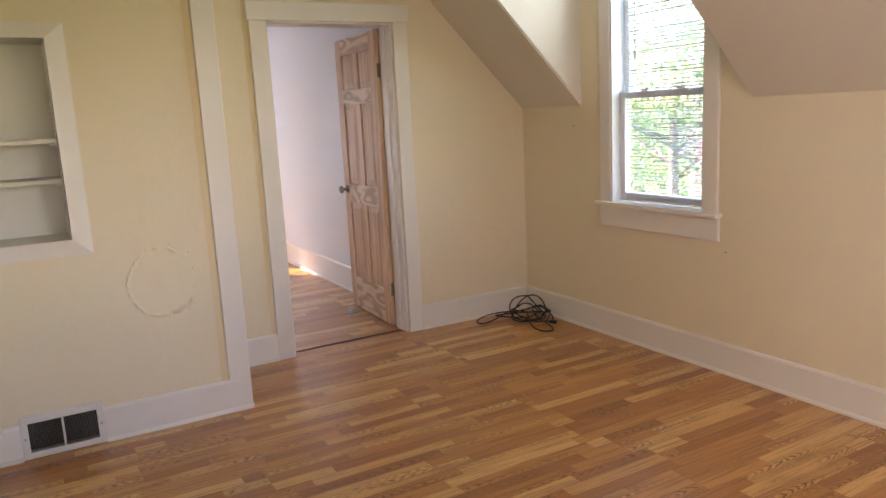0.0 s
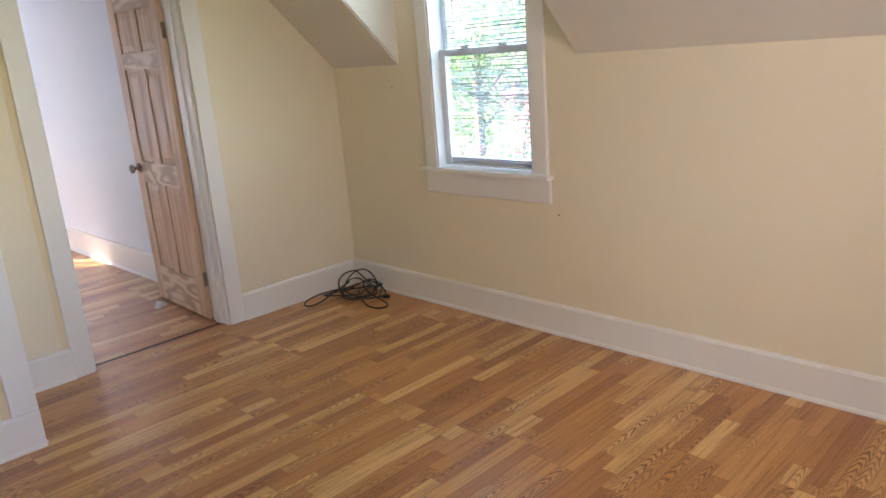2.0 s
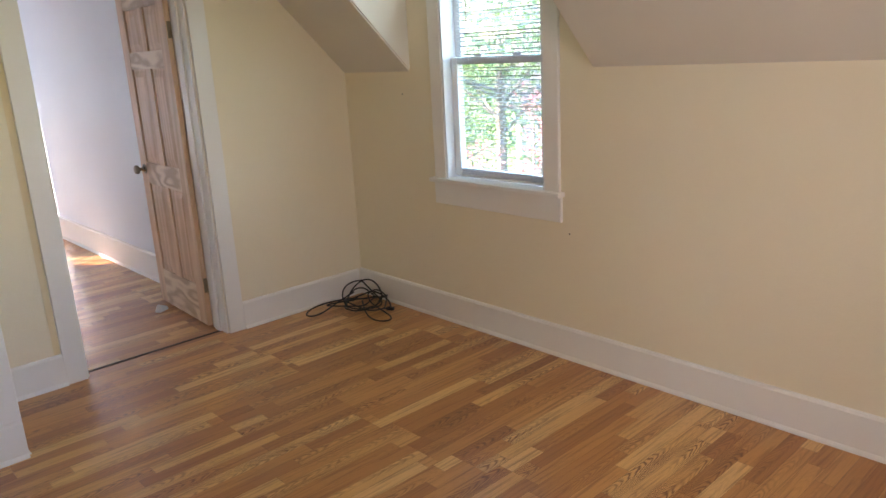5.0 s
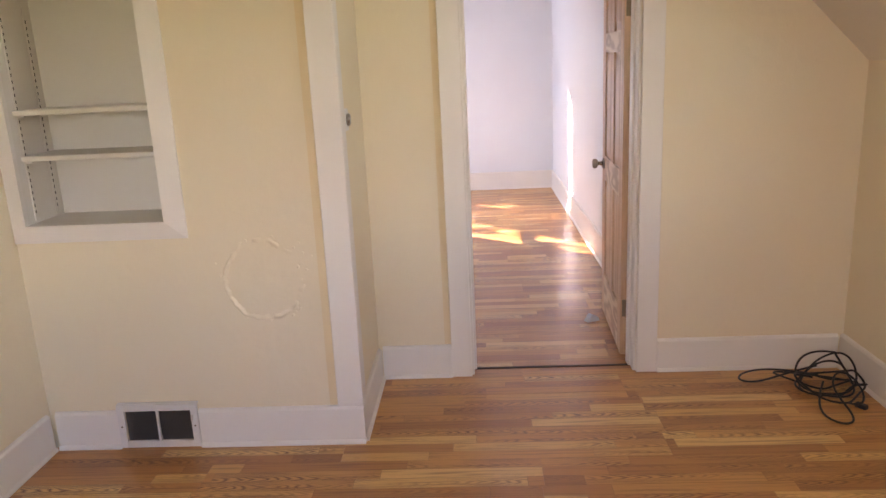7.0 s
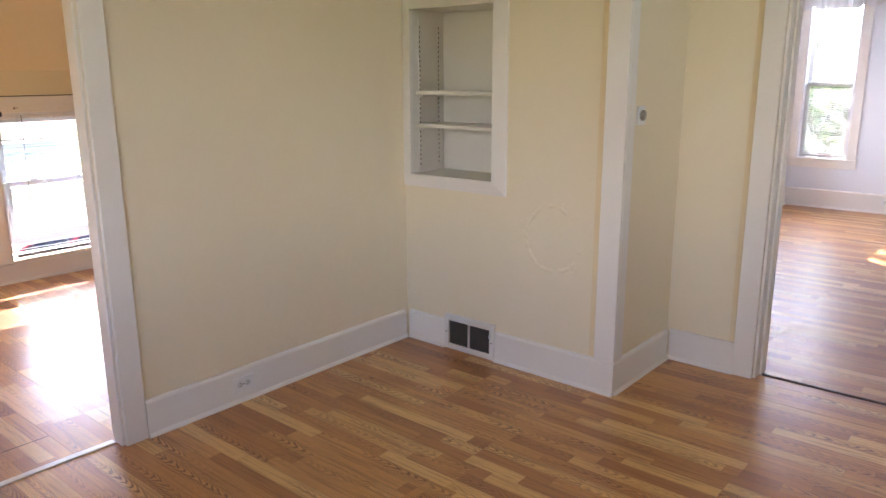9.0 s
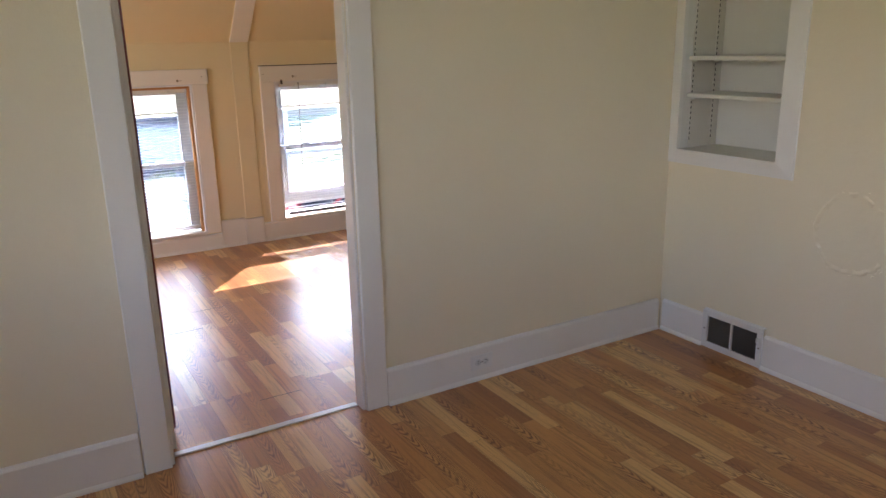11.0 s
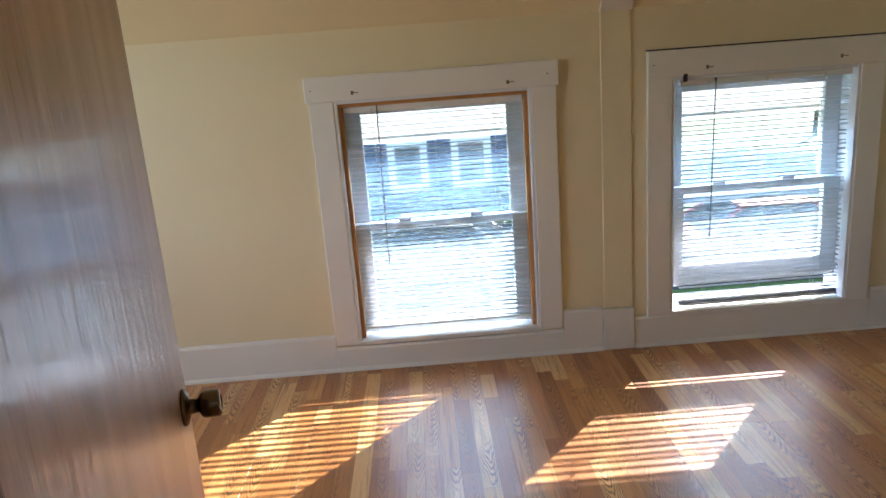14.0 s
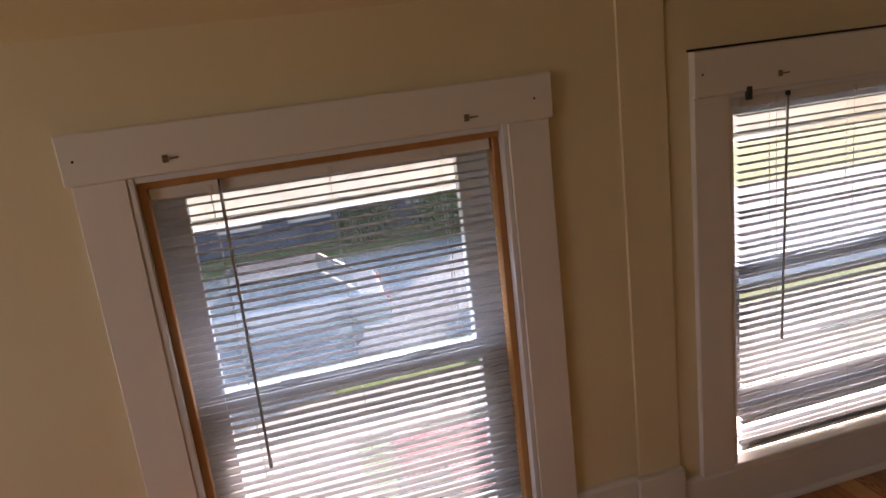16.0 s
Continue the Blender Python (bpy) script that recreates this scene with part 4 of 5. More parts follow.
# ---- outlets and switch ----
def outlet(at, label):
    o = thing("electrical_outlet", at, label=label, category="outlet")
    part("cover_plate", box(-0.057, 0.057, -0.005, 0, -0.035, 0.035, 0.0025, 2), PLASTIC, o)
    for x in (-0.02, 0.02):
        s = part("socket", lathe([(0.0165, -0.004), (0.0165, -0.0065), (0.015, -0.0072)], "y", (x, 0, 0), 18), CLEARISH, o)
        for dz in (-0.006, 0.006):
            part("slot", box(x - 0.005, x + 0.004, -0.0078, -0.0068, dz - 0.0012, dz + 0.0012), DARK, s)
        part("slot", box(x + 0.007, x + 0.011, -0.0078, -0.0068, -0.002, 0.002), DARK, s)
    part("screw", lathe([(0.003, -0.004), (0.003, -0.006)], "y", steps=8), STEEL, o)
    return o


outlet(pose(AX0 + 0.0185, 2.755, 0.088, 0, 0, 90), "white duplex outlet set sideways in the baseboard")
outlet(pose(1.10, CY1 - 0.0185, 0.125), "white duplex outlet in the far room's baseboard")
sw = thing("light_switch", pose(CHX, 4.052, 1.302, 0, 0, 90), label="white thermostat-like wall switch with a round dial", category="switch")
part("cover_plate", box(-0.038, 0.038, -0.012, 0, -0.042, 0.042, 0.004, 2), PLASTIC, sw)
part("dial", lathe([(0.024, -0.011), (0.024, -0.020), (0.020, -0.024), (0.004, -0.0245)], "y", (0.004, 0, 0), 24), NICKEL, sw, "grey round dial", None, True)

# ---- old repair ring on the chimney breast ----
rng = random.Random(4)
bm = bmesh.new()
cx, cz, n = 0.648, 0.705, 110
loops = []
for k in range(n):
    a = 2 * math.pi * k / n
    wob = 1 + 0.09 * noise.noise((math.cos(a) * 1.5, math.sin(a) * 1.5, 2.0)) + 0.022 * rng.uniform(-1, 1)
    hgt = 0.011 * max(0.0, noise.noise((math.cos(a) * 5, math.sin(a) * 5, 9.0)) + 0.20 - 0.25 * math.cos(a - 0.6))
    row = []
    for dr, f in ((-0.014, 0), (-0.005, 0.6), (0.0, 1.0), (0.003, 0.9), (0.009, 0)):
        r = 0.158 * wob + dr * (0.6 + 0.6 * rng.random())
        row.append(bm.verts.new((cx + r * math.cos(a), CHY - 0.0003 - hgt * f, cz + r * math.sin(a))))
    loops.append(row)
for k in range(n):
    a, b = loops[k], loops[(k + 1) % n]
    if min(a[2].co.y, b[2].co.y) > CHY - 0.0006:
        continue
    for q in range(4):
        bm.faces.new((a[q], a[q + 1], b[q + 1], b[q]))
bmesh.ops.recalc_face_normals(bm, faces=bm.faces[:])
single("trim_repair_ring", bm, CREAM, smooth=True, label="round ring of blistered paint over an old flue hole", category="paint damage", kind="structure")
for k in range(26):
    a = rng.uniform(0, 2 * math.pi)
    r = 0.16 + rng.uniform(-0.012, 0.06 if math.sin(a) > 0.3 else 0.02)
    bm = bmesh.new()
    bmesh.ops.create_icosphere(bm, subdivisions=1, radius=1)
    bmesh.ops.scale(bm, vec=(rng.uniform(0.003, 0.009), rng.uniform(0.0008, 0.002), rng.uniform(0.002, 0.006)), verts=bm.verts)
    single("paint_blister", bm, CREAM, pose(cx + r * math.cos(a), CHY, cz + r * math.sin(a), 0, rng.uniform(0, 180), 0), True, label="small blister of peeling cream paint on the wall", category="paint damage", group="blisters round the old flue", kind="structure")

# nail holes
for x, y, z, ax in ((AX1, 2.81, 0.645, "x"), (AX1, 3.99, 1.30, "x")):
    sgn = -1 if ax == "x" else 1
    single("nail_hole", lathe([(0.004, 0), (0.004, sgn * 0.0008), (0.001, sgn * 0.001)], "x", (x, y, z), 8), DARK, label="dark nail hole in the plaster", category="nail hole", kind="structure")

# ---- cable heap in the corner ----
cable = thing("extension_cable", label="tangled black cable heaped on the floor in the corner", category="cable")
rng = random.Random(21)
pts = []
for k in range(96):
    f = k / 95
    a = f * 2 * math.pi * 3.6
    rx = 0.14 + 0.08 * math.sin(f * 23)
    ry = 0.10 + 0.06 * math.sin(f * 17 + 1)
    x = 3.02 + 0.05 * math.sin(f * 9) + rx * math.cos(a)
    y = 4.27 + 0.05 * math.cos(f * 13) + ry * math.sin(a + 0.6 * math.sin(f * 11))
    z = 0.008 + 0.06 * max(0, math.sin(f * 31)) * (0.5 + 0.5 * math.sin(a * 0.5)) + 0.035 * f
    pts.append((min(x, 3.175), min(y, 4.49), z))
part("cord", tube(pts, 0.0048), BLACK, cable, smooth=True)
loop = [(3.0, 4.30, 0.06), (2.86, 4.42, 0.05), (2.72, 4.46, 0.02), (2.66, 4.38, 0.006), (2.76, 4.34, 0.006), (2.9, 4.40, 0.03), (3.02, 4.36, 0.08)]
part("cord", tube(loop, 0.0048), BLACK, cable, smooth=True)
loop = [(3.0, 4.25, 0.05), (2.90, 4.10, 0.008), (2.90, 3.96, 0.005), (2.99, 3.93, 0.005), (3.03, 4.04, 0.008), (3.0, 4.2, 0.05), (3.08, 4.3, 0.10), (3.15, 4.2, 0.06), (3.1, 4.06, 0.01), (3.04, 4.1, 0.02)]
part("cord", tube(loop, 0.0048), BLACK, cable, smooth=True)
for k in range(2):
    q = rng.uniform(0, 6)
    loop = [(3.03 + (0.11 + 0.05 * rng.random()) * math.cos(q + a), 4.28 + (0.10 + 0.05 * rng.random()) * math.sin(q + a), 0.02 + 0.13 * max(0, math.sin(a + q + k))) for a in [2 * math.pi * j / 9 for j in range(10)]]
    loop = [(min(x, 3.175), min(y, 4.49), z) for x, y, z in loop]
    part("cord", tube(loop, 0.0048), BLACK, cable, smooth=True)
part("plug", box(-0.012, 0.012, -0.024, 0.024, 0.0, 0.02, 0.005, 2), BLACK, cable, at=pose(3.09, 4.09, 0.0, 0, 0, 30))


# ---- outdoors ----
GZ = -3.2
LAWN = painted("lawn", (0.07, 0.13, 0.025), (0.13, 0.20, 0.04), 0.9, 30, 0.3, 0.4, 0.9)
ASPHALT = painted("asphalt", (0.055, 0.055, 0.06), (0.09, 0.09, 0.095), 0.85, 60, 0.2, 0.5, 0.9)
CONCRETE = painted("concrete", (0.36, 0.35, 0.33), (0.46, 0.45, 0.42), 0.85, 50, 0.2, 0.8, 0.9)
NAVY = painted("navy_siding", (0.045, 0.065, 0.14), (0.06, 0.085, 0.17), 0.6, 30, 0.05, 0.8)
SIDING_BLUE = painted("pale_blue_siding", (0.35, 0.43, 0.52), (0.42, 0.50, 0.58), 0.6, 30, 0.05, 0.8)
SIDING_GREY = painted("grey_siding", (0.5, 0.5, 0.5), (0.58, 0.57, 0.56), 0.6, 30, 0.05, 0.8)
SHINGLE = painted("roof_shingle", (0.09, 0.085, 0.085), (0.15, 0.14, 0.14), 0.9, 25, 0.3, 0.8)
PORCH = painted("white_soffit", (0.78, 0.78, 0.77), (0.84, 0.84, 0.83), 0.5, 40, 0.05, 0.8)
BARK = painted("bark", (0.09, 0.07, 0.05), (0.16, 0.12, 0.09), 0.9, 40, 0.5, 3)
LEAF = leafy("fresh_leaves", (0.06, 0.13, 0.025), (0.12, 0.20, 0.05), 0.4)
LEAF_DARK = leafy("shrub_leaves", (0.035, 0.075, 0.02), (0.07, 0.12, 0.035), 0.3)
BLOSSOM = leafy("pink_blossom", (0.52, 0.13, 0.16), (0.62, 0.24, 0.26), 0.4)
SILVER = painted("silver_car_paint", (0.22, 0.225, 0.24), (0.28, 0.285, 0.30), 0.25, 200, 0.02, 2, metal=0.5)
RED = painted("red_car_paint", (0.33, 0.05, 0.05), (0.40, 0.07, 0.07), 0.25, 200, 0.02, 2)
CARGLASS = painted("car_glass", (0.02, 0.025, 0.03), (0.035, 0.04, 0.045), 0.08, 200, 0.02, 2)
TYRE = painted("tyre", (0.015, 0.015, 0.015), (0.03, 0.03, 0.03), 0.8)
LIGHT_RED = painted("tail_light", (0.45, 0.02, 0.02), (0.55, 0.03, 0.03), 0.2)
WINDARK = painted("house_pane", (0.10, 0.12, 0.14), (0.16, 0.18, 0.20), 0.1, 8, 0.02, 2)
FRAMEW = painted("house_trim", (0.76, 0.76, 0.76), (0.82, 0.82, 0.82), 0.5, 40, 0.05, 2)

bm = bmesh.new()
bmesh.ops.create_grid(bm, x_segments=60, y_segments=60, size=600)
for v in bm.verts:
    v.co.z = GZ
single("ground", bm, LAWN, label="green lawn reaching into the distance", category="ground", **S)
single("road", box(-19.5, -13.0, -300, 300, GZ - 0.1, GZ + 0.01), ASPHALT, label="grey asphalt street with patches", category="road", **S)
single("pavement", box(-11.6, -10.2, -300, 300, GZ - 0.1, GZ + 0.03, 0.01), CONCRETE, label="pale concrete sidewalk slabs", category="pavement", **S)
single("pavement", box(-13.0, -4.6, -2.2, 2.4, GZ - 0.1, GZ + 0.025, 0.01), CONCRETE, label="pale concrete driveway beside the lawn", category="driveway", **S)
single("pavement", box(-10.2, -4.6, 4.9, 9.5, GZ - 0.1, GZ + 0.02, 0.01), CONCRETE, label="pale concrete parking pad beside the lawn", category="driveway", **S)
# eave of this house above the low windows
eave = thing("roof_eave", label="white soffit and gutter of the roof overhang", category="eave", **S)
part("soffit", extrude_profile([(-3.481, 1.36), (-4.12, 0.985), (-4.12, 1.06), (-3.481, 1.46)], "y", -1.2, 5.2), PORCH, eave)
part("gutter", extrude_profile([(-4.12, 0.95), (-4.22, 0.97), (-4.23, 1.07), (-4.21, 1.07), (-4.20, 0.985), (-4.12, 0.97)], "y", -1.2, 5.2), PORCH, eave)
part("roof_deck", extrude_profile([(-4.2, 1.08), (-1.6, 3.6), (-1.6, 3.7), (-4.25, 1.13)], "y", -1.2, 5.2), SHINGLE, eave)
shell = thing("house_shell", label="outer shell of this house under its windows", category="house", **S)
part("wall", box(-3.52, -3.482, -1.2, 5.2, GZ, 0.1), SIDING_GREY, shell)
part("wall", box(3.362, 3.40, -1.2, 10.2, GZ, 0.5), SIDING_GREY, shell)


def house(nm_label, at, length, depth, wall_h, roof_h, siding, rows):
    """A house: front wall along local x at y 0 facing -y, gable roof, windows (x, z, w, h)."""
    h = thing("house", at, label=nm_label, category="house")
    pr = [(0, 0), (depth, 0), (depth, wall_h), (depth / 2, wall_h + roof_h), (0, wall_h)]
    part("wall", extrude_profile(pr, "x", 0, length), siding, h)
    bm = bmesh.new()
    n = int(wall_h / 0.16)
    for k in range(n):
        put_box(bm, -0.02, length + 0.02, -0.022, 0, k * 0.16 + 0.012, (k + 1) * 0.16)
    part("clapboards", bm, siding, h)
    for a, b in (((-0.45, wall_h - 0.2), (depth / 2, wall_h + roof_h + 0.1)), ((depth + 0.45, wall_h - 0.2), (depth / 2, wall_h + roof_h + 0.1))):
        part("roof", extrude_profile([a, b, (b[0], b[1] + 0.12), (a[0], a[1] + 0.12)], "x", -0.4, length + 0.4), SHINGLE, h)
    for x, z, w, hh in rows:
        wd = part("window", box(x, x + w, -0.05, -0.02, z, z + hh), WINDARK, h)
        t = 0.22
        part("frame", box(x - t, x, -0.07, -0.02, z - t, z + hh + t), FRAMEW, wd)
        part("frame", box(x + w, x + w + t, -0.07, -0.02, z - t, z + hh + t), FRAMEW, wd)
        part("frame", box(x, x + w, -0.07, -0.02, z + hh, z + hh + t), FRAMEW, wd)
        part("sill", box(x, x + w, -0.09, -0.02, z - t, z), FRAMEW, wd)
        part("sash_bar", box(x, x + w, -0.062, -0.05, z + hh / 2 - 0.03, z + hh / 2 + 0.03), FRAMEW, wd)
    part("corner_board", box(-0.03, 0.12, -0.04, 0.0, 0, wall_h), FRAMEW, h)
    part("corner_board", box(length - 0.12, length + 0.03, -0.04, 0.0, 0, wall_h), FRAMEW, h)
    return h


# local -y faces the street: world +x
house("navy blue clapboard house with white window frames", pose(-22.0, -12.0, GZ, 0, 0, 90), 21.3, 8.0, 4.2, 2.4, NAVY,
      [(4.0, 0.85, 0.8, 1.1), (7.0, 0.85, 0.8, 1.1), (10.6, 0.85, 0.8, 1.1), (12.95, 0.85, 0.75, 1.1), (14.85, 0.85, 0.75, 1.1), (18.2, 0.85, 0.8, 1.1)])
house("pale grey house beyond the street", pose(-48.0, 10.0, GZ, 0, 0, 90), 12.0, 8.0, 4.2, 2.6, SIDING_GREY, [(2, 0.9, 1, 1.3), (5, 0.9, 1, 1.3), (9, 0.9, 1, 1.3)])
house("pale blue gabled house next door behind trees", pose(15.0, 13.5, GZ, 0, 0, -60), 9.0, 7.0, 3.4, 2.2, SIDING_BLUE, [(2, 0.9, 1, 1.2), (6, 0.9, 1, 1.2)])


def leaf_cloud(bm, rng, centre, radius, count, size):
    for _ in range(count):
        d = Vector((rng.gauss(0, 1), rng.gauss(0, 1), rng.gauss(0, 1))).normalized() * (rng.random() ** 0.45)
        c = Vector(centre) + Vector((d.x * radius[0], d.y * radius[1], d.z * radius[2]))
        r = Euler((rng.uniform(0, 6), rng.uniform(0, 6), rng.uniform(0, 6))).to_matrix()
        s = size * rng.uniform(0.6, 1.3)
        v = [bm.verts.new(c + r @ Vector(q)) for q in ((-s, 0, 0), (-0.2 * s, 0.42 * s, 0.1 * s), (s, 0, 0), (-0.2 * s, -0.42 * s, 0.1 * s))]
        bm.faces.new(v)


def tree(at, height, crown, seed, leaf, count, size, label, spread=1.0):
    rng = random.Random(seed)
    t = thing("tree", at, label=label, category="tree")
    bm = bmesh.new()
    segs = [(Vector((0, 0, 0)), Vector((0.1, 0.05, height * 0.45)), 0.012 * height + 0.03, 0.008 * height + 0.02)]
    tips = []
    base = segs[0][1]
    for k in range(9):
        a = k * 2.4 + rng.uniform(-0.3, 0.3)
        start = base * rng.uniform(0.65, 1.0)
        tip = start + Vector((math.cos(a) * crown * rng.uniform(0.5, 0.95) * spread, math.sin(a) * crown * rng.uniform(0.5, 0.95) * spread, height * rng.uniform(0.12, 0.5)))
        segs.append((start, tip, 0.04, 0.010))
        tips.append((start, tip))
    for a, b, r0, r1 in segs:
        ax = (b - a).normalized()
        q = ax.to_track_quat("Z", "Y").to_matrix()
        lo = [bm.verts.new(a + q @ Vector((r0 * math.cos(j), r0 * math.sin(j), 0))) for j in [i * math.pi / 4 for i in range(8)]]
        hi = [bm.verts.new(b + q @ Vector((r1 * math.cos(j), r1 * math.sin(j), 0))) for j in [i * math.pi / 4 for i in range(8)]]
        for i in range(8):
            bm.faces.new((lo[i], lo[(i + 1) % 8], hi[(i + 1) % 8], hi[i]))
    part("trunk", bm, BARK, t)
    bm = bmesh.new()
    for a, b in tips:
        for f in (0.5, 0.75, 1.0):
            c = a + (b - a) * f
            leaf_cloud(bm, rng, c, (crown * 0.34, crown * 0.34, crown * 0.28), count // 27, size)
    part("crown", bm, leaf, t)
    return t


tree(pose(12.3, 11.6, GZ), 9.6, 3.4, 1, LEAF, 9000, 0.075, "leafy green garden tree with thin branches", 1.3)
tree(pose(8.6, 7.6, GZ), 4.3, 1.2, 2, BLOSSOM, 1000, 0.045, "small tree in pink blossom")
tree(pose(15.5, 10.2, GZ), 4.6, 3.2, 3, LEAF, 3600, 0.09, "leafy green tree across the garden")
tree(pose(14.5, 15.5, GZ), 5.4, 3.2, 5, LEAF, 3600, 0.09, "leafy green tree beside the pale blue house")
tree(pose(-31.0, 18.5, GZ), 6.3, 3.0, 7, LEAF_DARK, 4000, 0.13, "dense dark green roundish tree")
tree(pose(-60.0, 6.0, GZ), 7.0, 3.5, 8, LEAF_DARK, 3000, 0.22, "distant green street tree")
tree(pose(-62.0, 24.0, GZ), 8.0, 4.0, 9, LEAF_DARK, 3000, 0.22, "distant green street tree")
# out of view; added in the sun's path to break up far-room sunlight
tree(pose(-6.6, 14.6, GZ), 8.8, 3.2, 11, LEAF, 6000, 0.14, "unseen leafy green tree added to dapple the far room's sun")
tree(pose(-1.5, 17.0, GZ), 8.5, 3.2, 12, LEAF, 4000, 0.12, "leafy green tree behind the house")


def shrub(at, radius, seed, leaf, count, size, label):
    rng = random.Random(seed)
    s = thing("shrub", at, label=label, category="shrub")
    bm = bmesh.new()
    for k in range(7):
        a = k * 0.9
        c = (math.cos(a) * radius * 0.45 * (k > 0), math.sin(a) * radius * 0.45 * (k > 0), radius * rng.uniform(0.45, 0.75))
        leaf_cloud(bm, rng, c, (radius * 0.55, radius * 0.55, radius * 0.5), count // 7, size)
    part("foliage", bm, leaf, s)
    bm = bmesh.new()
    for k in range(5):
        a = k * 1.26
        put_lathe(bm, [(0.03, 0), (0.015, radius * 0.7)], at=(math.cos(a) * 0.12, math.sin(a) * 0.12, 0), steps=6)
    part("stem", bm, BARK, s)
    return s


shrub(pose(-20.6, 7.0, GZ), 1.3, 31, LEAF, 1800, 0.09, "bright green rounded shrub by the street")
shrub(pose(-20.9, 4.6, GZ), 1.0, 32, LEAF_DARK, 1400, 0.08, "dark green shrub at the house corner")
shrub(pose(-21.2, -1.0, GZ), 0.8, 33, LEAF_DARK, 1200, 0.07, "low green shrub along the navy house")


def car(at, paint, label):
    """A sedan along local x, 4.5 m long, standing on its wheels."""
    c = thing("car", at, label=label, category="car")
    outline = [(-2.2, 0.35), (-2.25, 0.62), (-2.15, 0.88), (-1.55, 0.96), (-1.5, 0.96), (1.15, 0.95), (2.05, 0.80), (2.25, 0.60), (2.22, 0.35)]
    bm = extrude_profile(outline, "y", -0.88, 0.88)
    bmesh.ops.bevel(bm, geom=bm.edges[:], offset=0.07, segments=3, affect="EDGES", profile=0.6)
    part("body", bm, paint, c, smooth=True)
    bm = bmesh.new()
    lo = [(-1.75, -0.80, 0.93), (1.0, -0.80, 0.93), (1.0, 0.80, 0.93), (-1.75, 0.80, 0.93)]
    hi = [(-1.10, -0.62, 1.40), (0.25, -0.62, 1.40), (0.25, 0.62, 1.40), (-1.10, 0.62, 1.40)]
    vl, vh = [bm.verts.new(p) for p in lo], [bm.verts.new(p) for p in hi]
    for k in range(4):
        bm.faces.new((vl[k], vl[(k + 1) % 4], vh[(k + 1) % 4], vh[k]))
    bm.faces.new(vh)
    bmesh.ops.recalc_face_normals(bm, faces=bm.faces[:])
    part("windows", bm, CARGLASS, c)
    part("roof", box(-1.12, 0.28, -0.64, 0.64, 1.385, 1.43, 0.02, 2), paint, c)
    for x, y0, y1 in ((0.63, 0.71, 0.71), (-1.43, 0.71, 0.71)):
        for s in (-1, 1):
            part("pillar", tube([(x + (0.37 if x > 0 else -0.32), s * 0.80, 0.94), (x, s * 0.71, 1.17), (x - (0.38 if x > 0 else -0.33), s * 0.625, 1.40)], 0.035), paint, c)
    for x in (-1.4, 1.4):
        for s in (-1, 1):
            w = part("wheel", lathe([(0.18, -0.09), (0.31, -0.10), (0.33, -0.06), (0.33, 0.06), (0.31, 0.10), (0.18, 0.09)], "y", (x, s * 0.80, 0.33), 20), TYRE, c)
            part("rim", lathe([(0.05, -0.095), (0.19, -0.085), (0.19, 0.085), (0.05, 0.095)], "y", (x, s * 0.80, 0.33), 16), SILVER, w)
    for s in (-0.66, 0.66):
        part("tail_light", box(-2.26, -2.18, s - 0.16, s + 0.16, 0.66, 0.82, 0.02), LIGHT_RED, c)
        part("headlight", box(2.12, 2.24, s - 0.16, s + 0.16, 0.60, 0.72, 0.02), CLEARISH, c)
    return c


car(pose(-14.3, 1.5, GZ + 0.012, 0, 0, -94), SILVER, "silver sedan parked along the street")
car(pose(-6.6, 3.45, GZ + 0.003, 0, 0, 178), RED, "red sedan parked in front of the house")
car(pose(-13.9, 7.9, GZ + 0.012, 0, 0, -92), RED, "red sedan parked along the street")


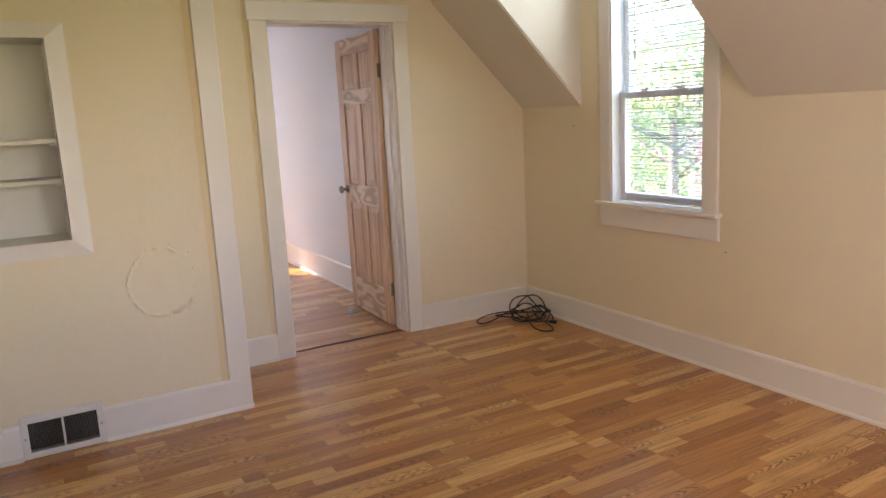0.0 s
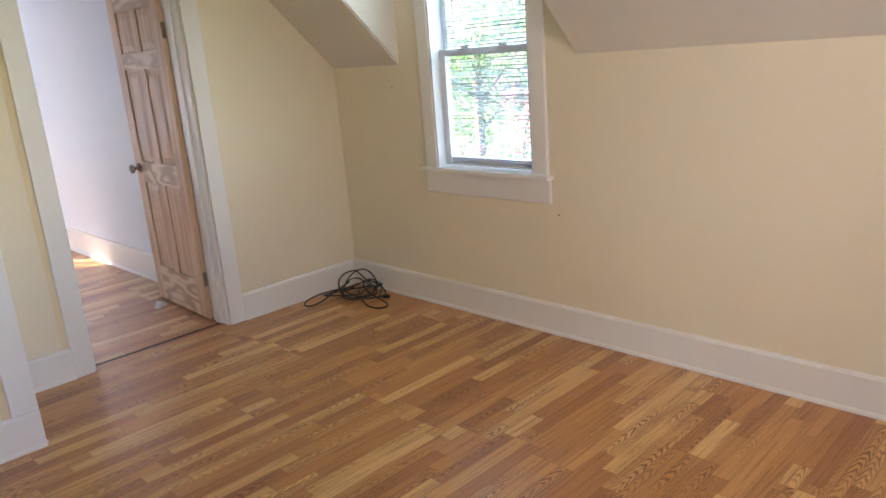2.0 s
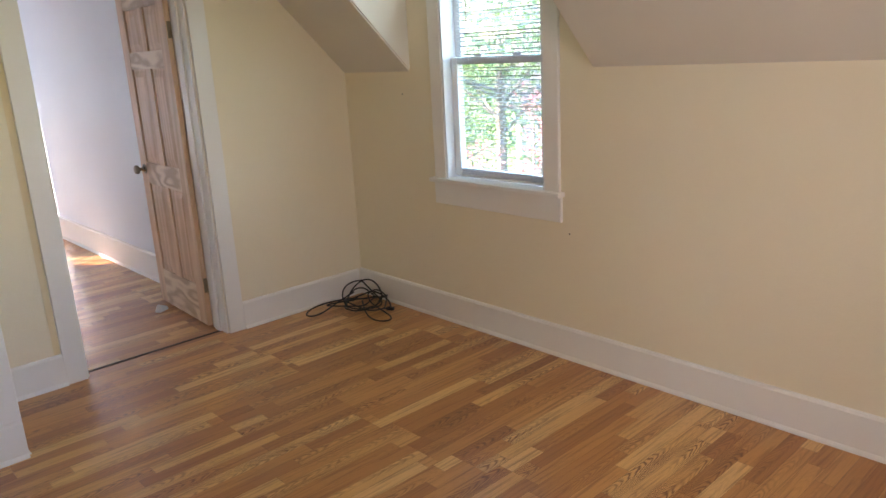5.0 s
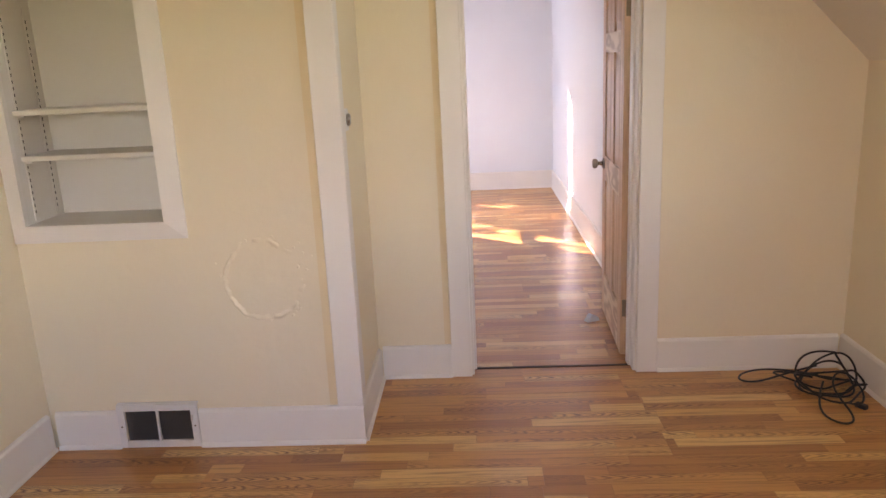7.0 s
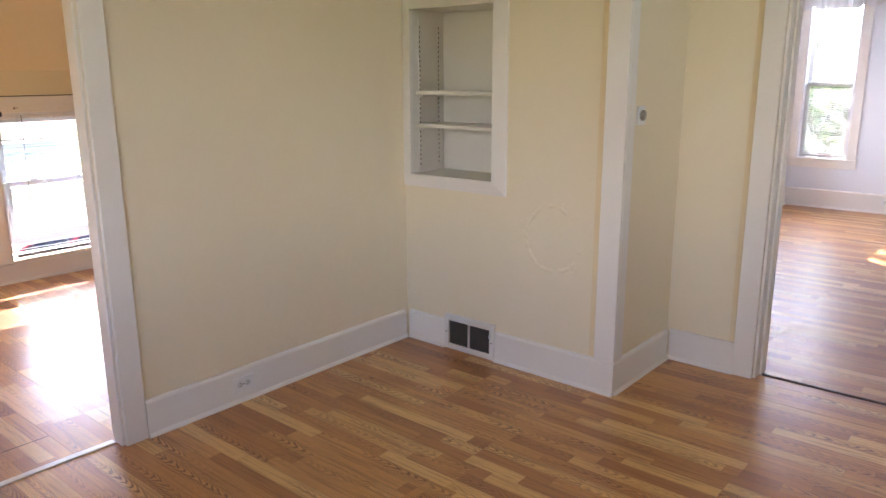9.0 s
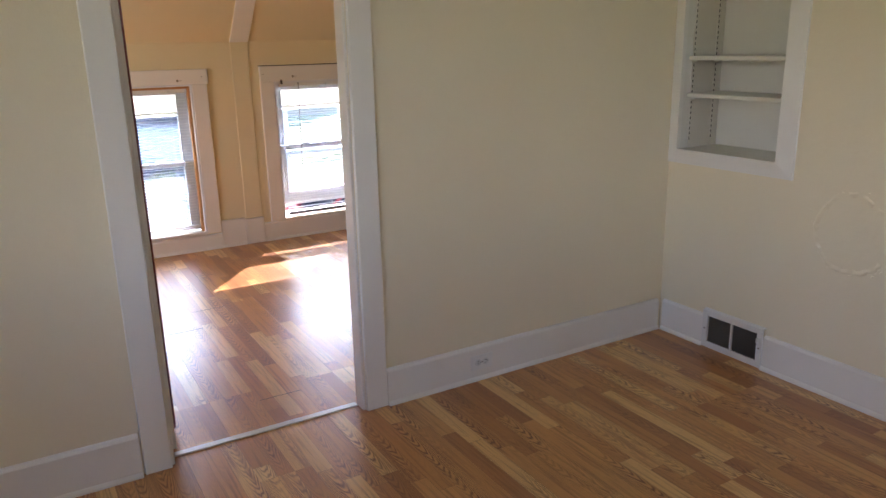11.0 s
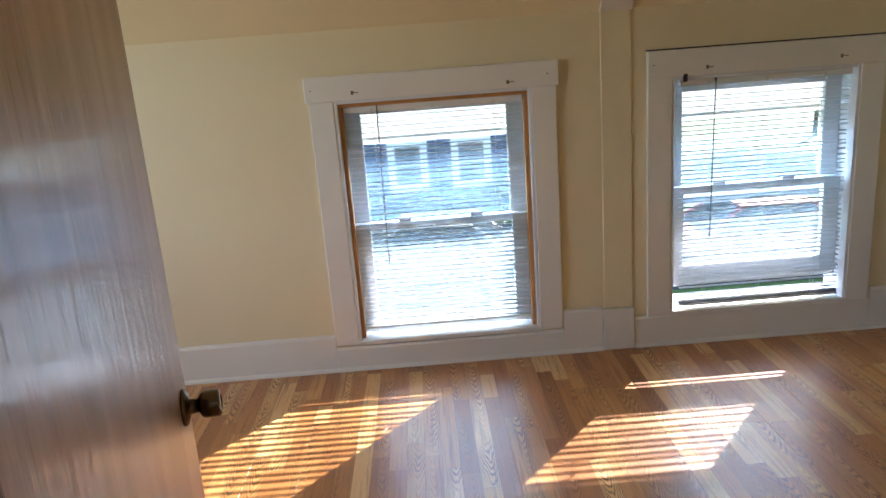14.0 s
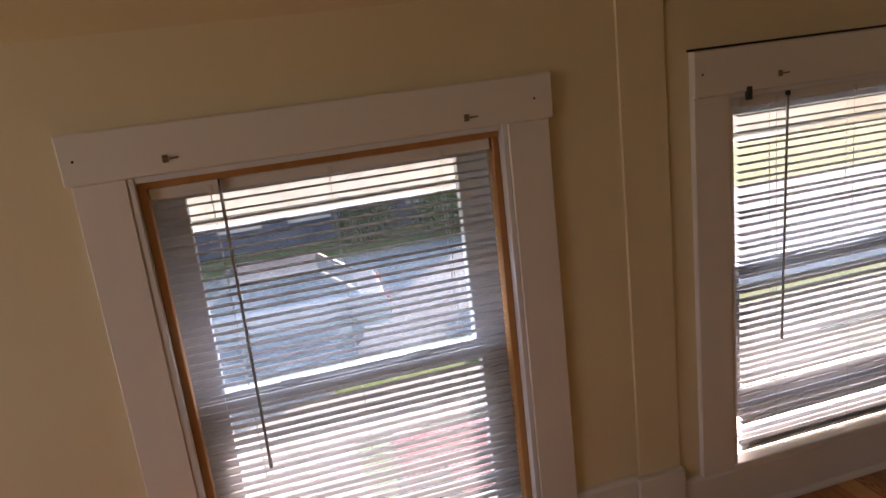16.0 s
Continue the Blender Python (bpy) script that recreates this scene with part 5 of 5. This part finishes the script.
# ---- open end joints in the sunny room's floor ----
for x, y0, y1 in ((-1.956, 1.832, 2.02), (-1.667, 1.641, 1.83), (-0.65, 1.832, 2.02)):
    part("open_joint", box(x - 0.0018, x + 0.0018, y0, y1, -0.004, 0.0006), DARK, floor)


# ---- floor boards ----
def board_mesh(length, width, cache={}):
    key = (round(length, 3), round(width, 3))
    if key in cache:
        return cache[key]
    c = 0.0003
    xs, ys = (0.0002, length - 0.0002), (0.0002, width - 0.0002)
    bottom = [(xs[0], ys[0], -0.008), (xs[1], ys[0], -0.008), (xs[1], ys[1], -0.008), (xs[0], ys[1], -0.008)]
    mid = [(x, y, -c) for x, y, _ in bottom]
    top = [(xs[0] + c, ys[0] + c, 0), (xs[1] - c, ys[0] + c, 0), (xs[1] - c, ys[1] - c, 0), (xs[0] + c, ys[1] - c, 0)]
    faces = [(8, 9, 10, 11)]
    for k in range(4):
        j = (k + 1) % 4
        faces += [(k, j, 4 + j, 4 + k), (4 + k, 4 + j, 8 + j, 8 + k)]
    me = bpy.data.meshes.new("board")
    me.from_pydata(bottom + mid + top, [], faces)
    me.materials.append(FLOOR)
    cache[key] = me
    return me


rng = random.Random(77)


def lay_floor(x0, x1, y0, y1, y_phase):
    width, length = 0.1905, 1.29
    y = y0 - y_phase
    while y < y1:
        a, b = max(y, y0), min(y + width, y1)
        if b - a > 0.01:
            x = x0 - rng.choice((0.0, 0.33, 0.66, 0.95)) * length - rng.uniform(0, 0.1)
            while x < x1:
                p, q = max(x, x0), min(x + length, x1)
                if q - p > 0.02:
                    ob = new("board", board_mesh(q - p, b - a))
                    ob.parent = floor
                    ob.location = (p, a, rng.uniform(-0.0003, 0.0))
                x += length
        y += width


lay_floor(-0.385, 3.215, 0.17, 4.61, 0.05)
lay_floor(-3.32, -0.388, BY0, BY1, 0.088)
lay_floor(0.06, 2.41, 4.612, 9.92, 0.1)
lay_floor(-0.45, 0.90, -1.6, 0.168, 0.08)
part("subfloor", box(-3.4, 3.3, -1.7, 10.0, -0.06, -0.012), SUBFLOOR, floor)
